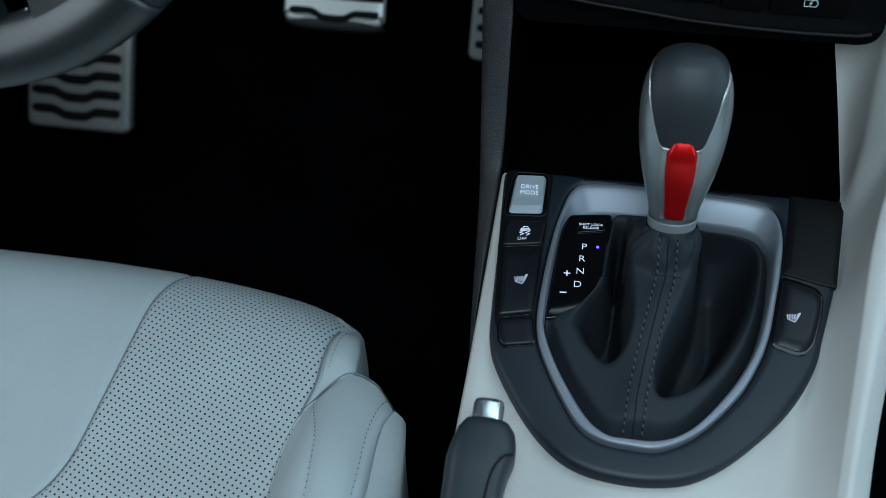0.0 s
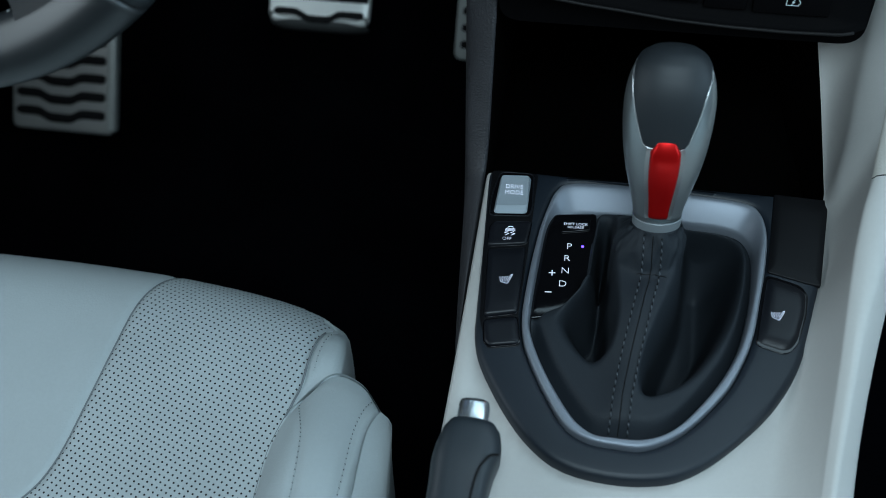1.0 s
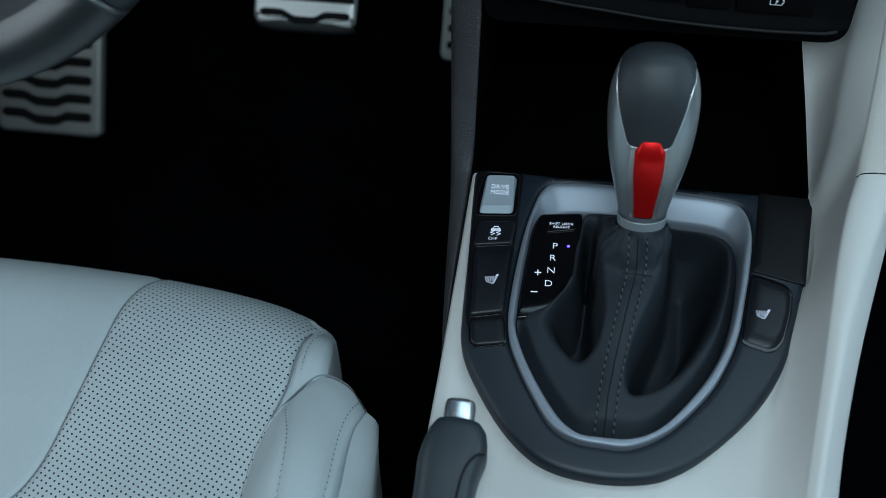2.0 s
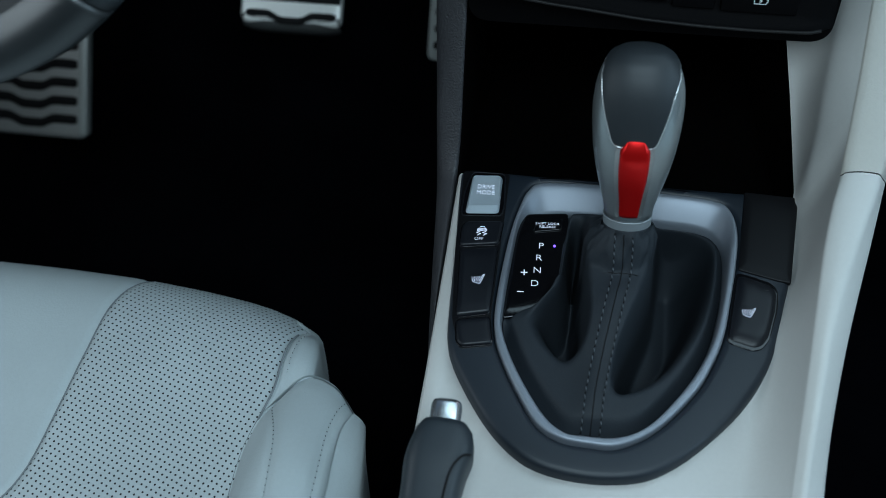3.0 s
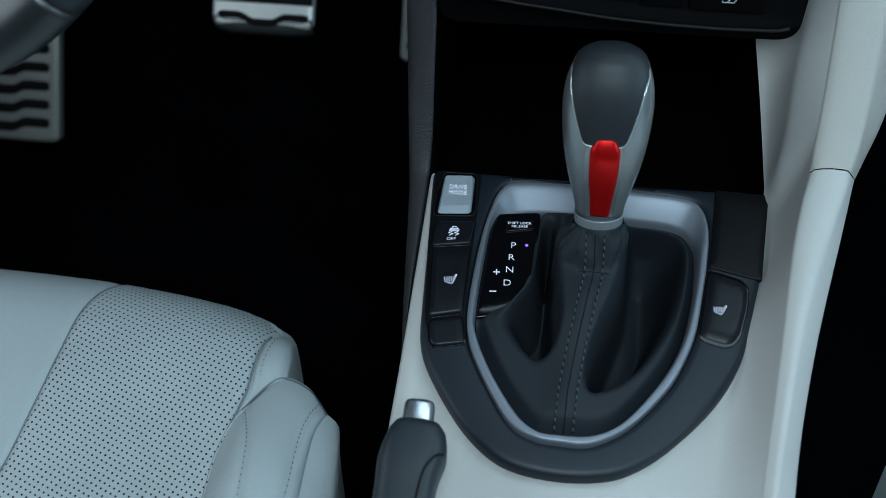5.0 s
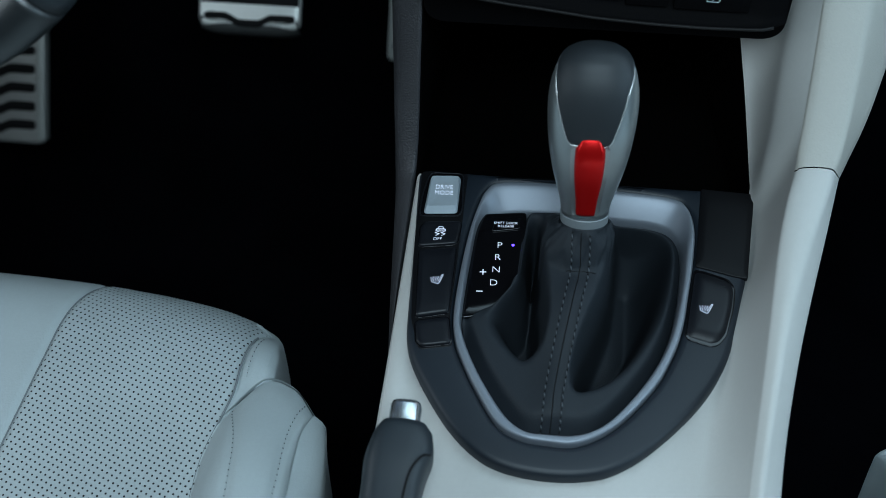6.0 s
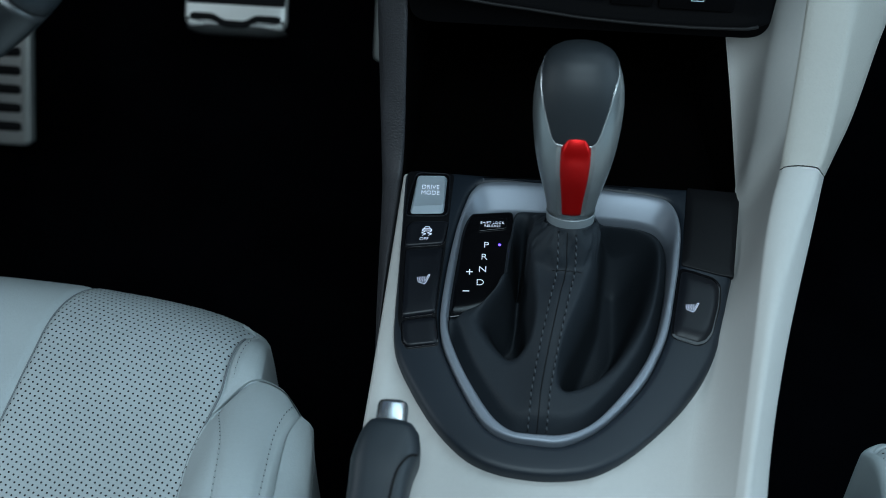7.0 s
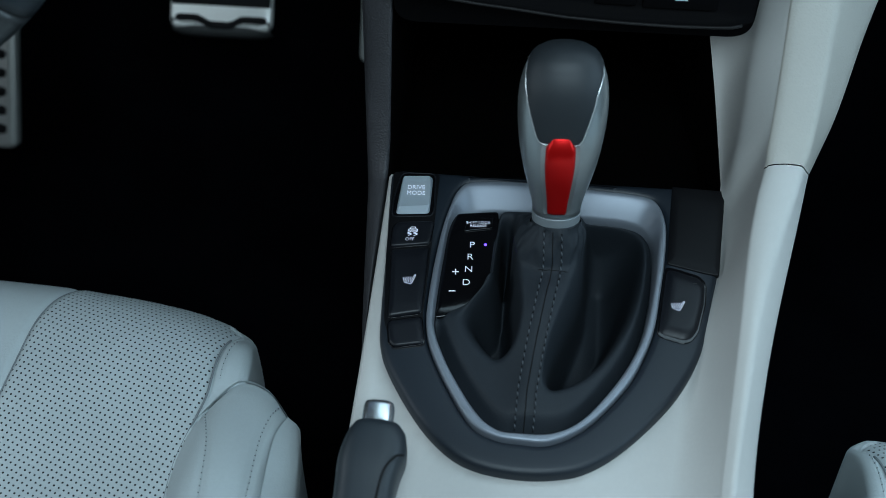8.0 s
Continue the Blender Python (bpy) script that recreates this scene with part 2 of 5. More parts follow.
def slab(name, outline, z0, z1, edge, mat, parent=None, label="", r=0.002, dish=0.0, shift=(0, 0), height=None):
    """A plate with rounded corners and a bevelled rim; height(x, y) lifts it."""
    ring = rounded([q[:2] for q in outline], r)
    c = sum((Vector((p.x, p.y)) for p in ring), Vector((0, 0))) / len(ring)
    size = min((Vector((p.x, p.y)) - c).length for p in ring)
    lift = height or (lambda x, y: 0.0)

    def row(inset, z):
        k = 1 - inset / size
        out = []
        for p in ring:
            x, y = c.x + (p.x - c.x) * k + shift[0] * (z - z0), c.y + (p.y - c.y) * k + shift[1] * (z - z0)
            out.append((x, y, z + lift(x, y)))
        return out
    rows = [row(0, z0), row(0, z1 - edge), row(edge * 0.3, z1 - edge * 0.3), row(edge, z1)]
    rows += [row(edge + (size - edge) * k, z1 - dish * k) for k in (0.3, 0.7)]
    return sheet(name, rows, mat, parent, label, ring=True, cap_start=True, cap_end=True, flat_angle=50)


def stitches(name, pts, mat, parent, length=0.0026, gap=0.0016, radius=0.00045, lift=0.0003, label="", slant=0.0, holes=None):
    """Small raised thread stitches along a line of points, with needle holes between them."""
    pts = [Vector(p) for p in pts]
    verts, faces = [], []
    total = sum((b - a).length for a, b in zip(pts, pts[1:]))
    count = max(2, int(total / (length + gap)))
    line = spline(pts, count * 2 + 1)
    for i in range(count):
        a, b = line[2 * i], line[2 * i + 1]
        d = (b - a).normalized()
        side = d.cross(Vector((0, 0, 1))).normalized()
        up = side.cross(d)
        a = a + up * lift + side * slant
        b = b + up * lift - side * slant
        mid = (a + b) / 2 + up * radius * 0.6
        base = len(verts)
        for p, w in ((a, 0.5), (mid, 1.0), (b, 0.5)):
            for q in range(5):
                ang = 2 * math.pi * q / 5
                verts.append(tuple(p + side * (radius * w * math.cos(ang)) + up * (radius * w * math.sin(ang))))
        for k in range(2):
            for q in range(5):
                r2 = (q + 1) % 5
                faces.append((base + k * 5 + q, base + k * 5 + r2, base + k * 5 + 5 + r2, base + k * 5 + 5 + q))
        faces.append(tuple(base + q for q in range(5)))
        faces.append(tuple(base + 10 + q for q in range(5)))
    ob = mesh_object(name, verts, faces, mat, parent, label)
    if holes:
        hv, hf = [], []
        for i in range(count):
            a, b = line[2 * i + 1], line[2 * i + 2]
            c, d = (a + b) / 2, (b - a).normalized()
            side = d.cross(Vector((0, 0, 1))).normalized()
            up = side.cross(d)
            k = len(hv)
            for h in (-0.0006, lift + 0.00018):
                hv += [tuple(c + up * h + side * (radius * 0.85 * math.cos(q * math.pi / 3)) + d * (radius * 0.85 * math.sin(q * math.pi / 3))) for q in range(6)]
            hf.append(tuple(k + 6 + q for q in range(6)))
            hf += [(k + q, k + (q + 1) % 6, k + 6 + (q + 1) % 6, k + 6 + q) for q in range(6)]
        mesh_object("needle_holes", hv, hf, holes, ob)
    return ob


def lettering(name, body, size, place, mat, parent, turn=0.0, spacing=1.0, thick=0.00015, tilt=0.0, wide=1.0):
    cu = bpy.data.curves.new(name, "FONT")
    cu.body, cu.size, cu.extrude = body, size, thick
    cu.align_x, cu.align_y, cu.space_character, cu.space_line = "CENTER", "CENTER", spacing, 1.02
    cu.resolution_u, cu.offset = 4, -0.013 * size
    tmp = new(name + "_curve", cu)
    bpy.context.view_layer.update()
    me = bpy.data.meshes.new_from_object(tmp.evaluated_get(bpy.context.evaluated_depsgraph_get()))
    m = pose(*place, tilt, 0, turn)
    verts = [tuple(m @ Vector((v.co.x * wide, v.co.y, v.co.z))) for v in me.vertices]
    faces = [tuple(p.vertices) for p in me.polygons]
    bpy.data.objects.remove(tmp)
    bpy.data.curves.remove(cu)
    bpy.data.meshes.remove(me)
    return mesh_object(name, verts, faces, mat, parent, smooth=False)


def box(bm, x0, x1, y0, y1, z0, z1, bevel=0.0):
    made = bmesh.ops.create_cube(bm, size=1.0)["verts"]
    for v in made:
        v.co = Vector(((x0 + x1) / 2 + v.co.x * (x1 - x0), (y0 + y1) / 2 + v.co.y * (y1 - y0), (z0 + z1) / 2 + v.co.z * (z1 - z0)))
    if bevel:
        edges = list({e for v in made for e in v.link_edges})
        bmesh.ops.bevel(bm, geom=edges, offset=bevel, segments=2, affect="EDGES", profile=0.5)


def block(name, x0, x1, y0, y1, z0, z1, mat, parent=None, label="", bevel=0.0):
    bm = bmesh.new()
    box(bm, x0, x1, y0, y1, z0, z1, bevel)
    return part(name, bm, mat, parent, label)


# ---- the cabin's shell ----
FLOOR = -0.36


def setting(ob, label, category):
    return tagged(ob, label, category, kind="structure")


def carpet():
    rows = []
    for j in range(41):
        y = -1.5 + 2.15 * j / 40
        row = []
        for i in range(41):
            x = -0.85 + 1.7 * i / 40
            z = FLOOR + 0.35 * smoothstep(0.42, 0.62, y) + 0.006 * noise.noise(Vector((x * 6, y * 6, 0)))
            row.append((x, y, z))
        rows.append(row)
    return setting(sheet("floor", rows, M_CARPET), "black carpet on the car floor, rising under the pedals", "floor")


def shell():
    bm = bmesh.new()
    box(bm, -0.92, 0.92, 0.64, 0.70, FLOOR - 0.1, 0.30)
    setting(part("wall_front", bm, M_SHELL, None), "black bulkhead lining behind the pedals", "wall")
    bm = bmesh.new()
    box(bm, -0.92, 0.92, -1.56, -1.50, FLOOR - 0.1, 0.98)
    setting(part("wall_rear", bm, M_SHELL, None), "dark lining closing the rear of the cabin", "wall")
    for name, x in (("wall_left", -0.84), ("wall_right", 0.80)):
        bm = bmesh.new()
        box(bm, x, x + 0.04, -1.50, 0.64, FLOOR - 0.1, 0.25)
        box(bm, x, x + 0.04, -1.50, -0.78, 0.25, 0.70)
        box(bm, x, x + 0.04, 0.45, 0.64, 0.25, 0.70)
        box(bm, x, x + 0.04, -1.50, 0.64, 0.70, 0.98)
        setting(part(name, bm, M_SHELL, None), "dark door lining with an open window", "wall")
    bm = bmesh.new()
    box(bm, -0.80, -0.38, -1.50, 0.64, 0.90, 0.94)
    box(bm, 0.38, 0.80, -1.50, 0.64, 0.90, 0.94)
    box(bm, -0.38, 0.38, -1.50, -0.74, 0.90, 0.94)
    box(bm, -0.38, 0.38, -0.16, 0.64, 0.90, 0.94)
    setting(part("ceiling", bm, M_SHELL, None), "dark headlining with an open sunroof", "ceiling")


carpet()
shell()

# ---- centre console ----
PANEL_OUT = [(0.1157, 0.0630), (0.1142, 0.0450), (0.1085, -0.0020), (0.1035, -0.0280), (0.0990, -0.0518), (0.0924, -0.0760), (0.0747, -0.1080),
             (0.0470, -0.1400), (0.0240, -0.1575), (0.0036, -0.1638), (-0.0192, -0.1652), (-0.0426, -0.1618), (-0.0604, -0.1528), (-0.0800, -0.1329),
             (-0.1018, -0.0997), (-0.1095, -0.0796), (-0.1120, -0.0538), (-0.1142, -0.0081), (-0.1166, 0.0300)]
RING_OUT = [(-0.0600, 0.0560), (-0.0244, 0.0585), (0.0221, 0.0560), (0.0580, 0.0530), (0.0697, 0.0454), (0.0745, 0.0267), (0.0733, -0.0016), (0.0701, -0.0290),
            (0.0662, -0.0555), (0.0594, -0.0773), (0.0478, -0.1011), (0.0250, -0.1296), (0.0024, -0.1440), (-0.0176, -0.1452), (-0.0345, -0.1430),
            (-0.0489, -0.1343), (-0.0632, -0.1127), (-0.0743, -0.0917), (-0.0804, -0.0757), (-0.0831, -0.0560), (-0.0821, -0.0226), (-0.0790, 0.0110),
            (-0.0748, 0.0338), (-0.0700, 0.0485)]
RING_IN = [(-0.0610, 0.0320), (-0.0397, 0.0373), (0.0238, 0.0368), (0.0504, 0.0344), (0.0618, 0.0262), (0.0656, 0.0078), (0.0622, -0.0335), (0.0520, -0.0734),
           (0.0289, -0.1131), (0.0100, -0.1325), (-0.0180, -0.1372), (-0.0352, -0.1330), (-0.0588, -0.1013), (-0.0741, -0.0690), (-0.0760, -0.0524), (-0.0745, -0.0100), (-0.0717, 0.0200)]
MID = Vector((-0.005, -0.045, 0))


def polar(pts, n, start=0.0, smooth=True, mid=None):
    """n points of a closed outline at even angles round a middle point."""
    mid = mid or MID
    dense = spline(pts, 900, closed=True) if smooth else [Vector((*p, 0)) for p in pts]
    if not smooth:
        dense = [a.lerp(b, k / 40) for a, b in zip(dense, dense[1:] + dense[:1]) for k in range(40)]
    data = sorted((math.atan2(p.y - mid.y, p.x - mid.x), (p - mid).length) for p in dense)
    ang = [a for a, _ in data]
    rad = [r for _, r in data]
    ang = [ang[-1] - 2 * math.pi] + ang + [ang[0] + 2 * math.pi]
    rad = [rad[-1]] + rad + [rad[0]]
    out = []
    for k in range(n):
        a = -math.pi + 2 * math.pi * (k + 0.5) / n
        r = float(np.interp(a, ang, rad))
        out.append(Vector((mid.x + r * math.cos(a), mid.y + r * math.sin(a), 0)))
    return out


def inset(ring, d, z):
    return [Vector((p.x, p.y, 0)) - (Vector((p.x, p.y, 0)) - MID).normalized() * d + Vector((0, 0, z)) for p in ring]


N_RING = 360
# the panel's front edge is straight, its corners tight
panel_line = [tuple(p)[:2] for p in spline(PANEL_OUT, 160)] + [(-0.1178, 0.0520), (-0.1180, 0.0595), (-0.1165, 0.0625), (-0.1130, 0.0636), (0.0, 0.0634), (0.1130, 0.0632)]
panel_ring = polar(panel_line, N_RING, smooth=False)
ring_out = polar(RING_OUT, N_RING)
ring_in = polar(RING_IN, N_RING)

console = thing("center_console", (0, -0.05, FLOOR), "grey plastic centre console with a black shifter panel", "console")
sheet("shifter_panel", [inset(panel_ring, -0.0005, -0.030), inset(panel_ring, 0, -0.008), inset(panel_ring, 0.0006, -0.0030), inset(panel_ring, 0.002, -0.0010),
                        inset(panel_ring, 0.005, 0.0), inset(ring_out, -0.004, 0.0), inset(ring_out, -0.0008, -0.0002), inset(ring_out, 0.0012, -0.004), inset(ring_out, 0.002, -0.02)],
      M_PANEL, console, "black satin plastic shifter surround", ring=True)


def bezel_rows():
    rows = [inset(ring_out, 0.0013, -0.012), inset(ring_out, 0.0014, 0.0006), inset(ring_out, 0.0020, 0.0018), inset(ring_out, 0.0031, 0.0023)]
    # narrow flat rim at the sides and back, a broad sloping face at the front
    steps = 7
    for k in range(1, steps + 1):
        t = k / steps
        row = []
        for o, i in zip(inset(ring_out, 0.0031, 0.0023), inset(ring_in, 0, -0.010)):
            front = smoothstep(0.0, 0.045, o.y)
            flat = 0.62 * (1 - front) + 0.06
            z = o.z + (i.z - o.z) * (0 if t < flat * 0.75 else ((t - flat * 0.75) / (1 - flat * 0.75)) ** (1.6 - 0.4 * front))
            row.append(Vector((o.x + (i.x - o.x) * t, o.y + (i.y - o.y) * t, z)))
        rows.append(row)
    rows.append(inset(ring_in, 0.0002, -0.022))
    return rows


sheet("shifter_bezel", bezel_rows(), M_SILVER, console, "satin silver bezel framing the gaiter", ring=True)


# grey trim: the flat deck behind the panel and a strip along its flank
def deck_rows():
    rows = []
    for j in range(60):
        y = -0.62 + 0.682 * j / 59
        xr = value(RIDGE_X, y) - 0.012
        xl = value([(-0.62, -0.128), (-0.20, -0.1228), (-0.10, -0.1212), (0.0, -0.1206), (0.062, -0.1205)], y)
        front = smoothstep(-0.02, 0.05, y)
        sag = 0.010 * math.exp(-((y + 0.27) / 0.10) ** 2)
        row = [(xl - 0.0015, y, -0.36), (xl - 0.0012, y, -0.05), (xl - 0.0004, y, -0.014), (xl + 0.0006, y, -0.0075), (xl + 0.0022, y, -0.0045)]
        for k in range(1, 25):
            x = xl + 0.0022 + (xr - xl - 0.0022) * k / 24
            hollow = sag * math.exp(-((x + 0.098) / 0.030) ** 2)
            q = Vector((x, y, 0)) - MID
            a = int((math.atan2(q.y, q.x) + math.pi) / (2 * math.pi) * N_RING) % N_RING
            under = 0.20 if q.length < (panel_ring[a] - MID).length - 0.014 else 0.0
            row.append((x, y, -0.0045 - hollow - under - 0.004 * smoothstep(0.0, 0.03, x - xl) * (1 - front)))
        rows.append(row)
    return rows


RIDGE_X = [(-0.62, 0.060), (-0.30, 0.084), (-0.176, 0.0986), (-0.122, 0.1057), (-0.079, 0.1114), (-0.042, 0.1155), (0.0044, 0.1216), (0.037, 0.1296), (0.071, 0.1344),
           (0.104, 0.1388), (0.138, 0.1425), (0.26, 0.156)]
CROWN_X = [(-0.62, 0.075), (-0.30, 0.094), (-0.175, 0.1082), (-0.135, 0.1137), (-0.064, 0.1253), (-0.01, 0.1389), (0.043, 0.1573), (0.089, 0.1656), (0.14, 0.1728), (0.26, 0.192)]
OUTER_X = [(-0.62, 0.090), (-0.30, 0.108), (-0.172, 0.1190), (-0.131, 0.1233), (-0.074, 0.1333), (-0.016, 0.1466), (0.048, 0.1645), (0.084, 0.1790), (0.122, 0.1915), (0.161, 0.2045), (0.185, 0.2150), (0.28, 0.253)]
OUTER_DROP = [(-0.20, 0.009), (0.03, 0.012), (0.06, 0.020), (0.20, 0.050), (0.28, 0.058)]
RIDGE_Z = [(-0.62, -0.004), (-0.30, -0.002), (-0.176, 0.0118), (-0.04, 0.039), (0.04, 0.055), (0.138, 0.109), (0.26, 0.176)]
sheet("deck", deck_rows(), M_TRIM, console, "smooth grey plastic upper trim")


def rail_station(y):
    w = 0.022
    return soft_value(RIDGE_X, y, w), soft_value(CROWN_X, y, w), soft_value(OUTER_X, y, w), soft_value(RIDGE_Z, y, w)


BAY_EDGE = [(0.045, 0.1125, 0.001), (0.0657, 0.1120, 0.001), (0.0786, 0.1113, 0.004), (0.1048, 0.1088, 0.016), (0.1331, 0.1052, 0.032), (0.1453, 0.1025, 0.042), (0.1661, 0.0979, 0.060), (0.28, 0.085, 0.130)]


def bay_edge(y):
    return soft_value([(a, b) for a, b, _ in BAY_EDGE], y, 0.01), soft_value([(a, c) for a, _, c in BAY_EDGE], y, 0.01)


CREASE_X = [(0.045, 0.05), (0.068, 0.16), (0.083, 0.30), (0.105, 0.37), (0.120, 0.44), (0.140, 0.54), (0.160, 0.60), (0.28, 0.7)]
CREASE_Z = [(0.045, 0.30), (0.068, 0.42), (0.083, 0.56), (0.105, 0.62), (0.130, 0.60), (0.160, 0.56), (0.28, 0.6)]


def inner_wall_rows():
    rows = []
    for j in range(140):
        y = -0.62 + 0.90 * j / 139
        xr, _, _, zr = rail_station(y)
        # the foot follows the panel's flank, then the straight edge of the storage bay
        bay = smoothstep(0.045, 0.066, y)
        foot_x = (xr - 0.026) * (1 - smoothstep(-0.06, 0.02, y)) + 0.1085 * smoothstep(-0.06, 0.02, y)
        bay_x, bay_z = bay_edge(y)
        foot_x = foot_x * (1 - bay) + bay_x * bay
        foot_z = -0.0085 * (1 - bay) + bay_z * bay
        # a steep flank beside the bay ends in a soft crease; above it the wall leans back to the ridge
        cx, cz = soft_value(CREASE_X, y, 0.01), soft_value(CREASE_Z, y, 0.01)
        row = []
        for k in range(31):
            t = k / 30
            plain_x, plain_z = foot_x + (xr - foot_x) * t, foot_z + (zr - foot_z) * t ** 1.9
            if t < 0.45:
                q = t / 0.45
                fx, fz = cx * q ** 0.75, cz * q ** 1.3
            else:
                q = (t - 0.45) / 0.55
                fx, fz = cx + (1 - cx) * q ** 1.2, cz + (1 - cz) * q ** 0.85
            fold_x, fold_z = foot_x + (xr - foot_x) * fx, foot_z + (zr - foot_z) * fz
            row.append((plain_x + (fold_x - plain_x) * bay, y, plain_z + (fold_z - plain_z) * bay))
        for _ in range(2):
            row = [row[0]] + [tuple((a + 2 * b + c) / 4 for a, b, c in zip(row[i - 1], row[i], row[i + 1])) for i in range(1, 30)] + [row[-1]]
        rows.append(row)
    return rows


sheet("inner_wall", inner_wall_rows(), M_TRIM, console, "grey plastic wall curving up to the grab rail")


def rail_rows(y0, y1, n, gap=0.0):
    rows = []
    for j in range(n):
        y = y0 + (y1 - y0) * j / (n - 1)
        xr, xc, xo, zr = rail_station(y)
        drop = soft_value(OUTER_DROP, y, 0.015)
        end = min(j, n - 1 - j)
        pull = {0: 0.0022, 1: 0.0007}.get(end, 0.0) if gap else 0.0
        row = [(xr - 0.0006, y, zr - 0.004), (xr - 0.0004 + pull, y, zr + 0.0004 - pull), (xr + 0.0012 + pull * .5, y, zr + 0.0018 - pull)]
        for k in range(1, 8):
            t = k / 8
            row.append((xr + 0.0022 + (xc - xr - 0.0022) * t, y, zr + 0.0022 + 0.0034 * math.sin(math.pi * (0.12 + 0.70 * t)) - 0.0012 - pull))
        for k in range(0, 7):
            t = k / 6
            row.append((xc + (xo - xc) * t - pull * 0.5, y, zr + 0.0022 - (drop + 0.0022) * t ** 1.12 - pull * (1 - t)))
        row += [(xo + 0.0004 - pull * 0.5, y, zr - drop - 0.006), (xo - 0.004, y, zr - drop - 0.030), (xo - 0.020, y, zr - drop - 0.09), (xo - 0.022, y, -0.36)]
        # the seam bows forward over the outer facet
        near = math.exp(-((y - SPLIT) / 0.035) ** 2)
        row = [(px, py + 0.0085 * near * max(0.0, (px - xc) / (xo - xc)) ** 1.3 if k < 17 else py + 0.0085 * near, pz) for k, (px, py, pz) in enumerate(row)]
        rows.append(row)
    return rows


SPLIT = 0.0385
sheet("lower_rail", rail_rows(-0.62, SPLIT - 0.0004, 70, 1), M_TRIM, console, "smooth grey plastic rail")
sheet("grab_rail", rail_rows(SPLIT + 0.0004, 0.27, 40, 1), M_PAD, console, "grey leather-grained grab rail rising to the dashboard")

# dark padded knee rail along the driver's side, rising to the dashboard
KNEE_TOP = [(-0.075, -0.022), (0.0, -0.012), (0.050, -0.011), (0.072, -0.009), (0.092, 0.026), (0.109, 0.064), (0.128, 0.099), (0.16, 0.165)]


def knee_rows():
    rows = []
    inner = [(-0.075, -0.1217), (0.0, -0.1221), (0.062, -0.1226), (0.085, -0.1213), (0.13, -0.1211), (0.25, -0.1240)]
    outer = [(-0.075, -0.1240), (-0.04, -0.1275), (0.0265, -0.1330), (0.075, -0.1375), (0.13, -0.1425), (0.165, -0.1455), (0.25, -0.1500)]
    for j in range(60):
        y = -0.075 + 0.235 * j / 59
        a, b, z = value(inner, y), soft_value(outer, y, 0.01), soft_value(KNEE_TOP, y, 0.008)
        # the outer edge lies further forward and lower than the inner one
        slope = 0.012 + 0.020 * smoothstep(0.06, 0.13, y)
        row = [(a, y, -0.30), (a, y, z - 0.004), (a - 0.001, y, z - 0.001)]
        for k in range(1, 7):
            t = k / 7
            row.append((a + (b - a) * t, y, z - slope * t + 0.0025 * math.sin(math.pi * t)))
        row += [(b, y, z - slope - 0.003), (b - 0.001, y, z - slope - 0.02), (b - 0.002, y, -0.34)]
        rows.append(row)
    return rows


sheet("knee_rail", knee_rows(), M_SOFT, console, "dark grey grained soft knee rail")
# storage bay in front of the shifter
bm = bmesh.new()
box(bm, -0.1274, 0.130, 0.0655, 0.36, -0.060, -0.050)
part("bay_floor", bm, M_CUBBY, console, "floor of the empty storage bay, its shade in the colour")
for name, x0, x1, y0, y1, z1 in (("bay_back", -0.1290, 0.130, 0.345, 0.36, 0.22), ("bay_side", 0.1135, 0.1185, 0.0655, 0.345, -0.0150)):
    block(name, x0, x1, y0, y1, -0.050, z1, M_CUBBY, console, "side of the storage bay, its shade in the colour")
# black sheet added over the knee rail's flank to keep this side dark
left_rows = []
for k in range(30):
    y = 0.0660 + 0.279 * k / 29
    z = soft_value(KNEE_TOP, y, 0.008) - 0.006 if y < 0.156 else 0.22
    left_rows.append([(-0.1199, y, -0.052), (-0.1199, y, z - 0.002), (-0.1206, y, z), (-0.1275, y, z - 0.010), (-0.1275, y, -0.052)])
sheet("bay_side", left_rows, M_CUBBY, console, "side of the storage bay, its shade in the colour", cap_start=True, cap_end=True)
side_rows = []
for k in range(24):
    y = 0.0657 + 0.21 * k / 23
    x, z = bay_edge(y)
    side_rows.append([(x - 0.0004, y, z - 0.0004), (x - 0.0004, y, z - 0.006), (x - 0.0004, y, -0.030), (x - 0.0004, y, -0.052)])
sheet("bay_side", side_rows, M_CUBBY, console, "side of the storage bay, its shade in the colour")

# gloss insert and buttons on the panel
slab("blanking_plate", [(0.0785, 0.0625), (0.1148, 0.0612), (0.1075, -0.0115), (0.0990, -0.0105), (0.0735, -0.0045)], -0.002, 0.0012, 0.0008, M_INSERT, console, "black blanking plate", r=0.0015)


def button(name, outline, z1, mat, label, edge=0.0016, r=0.003, dish=0.0003, well=0.0011, shift=(0, 0)):
    big = [Vector(p) for p in outline]
    c = sum(big, Vector((0, 0))) / len(big)
    wide = [tuple(p + (p - c).normalized() * well) for p in big]
    b = slab(name, outline, -0.003, z1, edge, mat, console, label, r=r, dish=dish, shift=shift)
    slab("button_gap", wide, -0.003, 0.0007, 0.0002, M_GLOSS, b, r=r + 0.001)
    return b


slab("button_bed", [(-0.1160, 0.0608), (-0.0835, 0.0612), (-0.0835, -0.0030), (-0.0840, -0.0580), (-0.0800, -0.0815), (-0.1010, -0.0862), (-0.1085, -0.0640), (-0.1135, -0.0080)], -0.004, 0.0003, 0.0002, M_INSERT, console, "black bed of the button row", r=0.003)


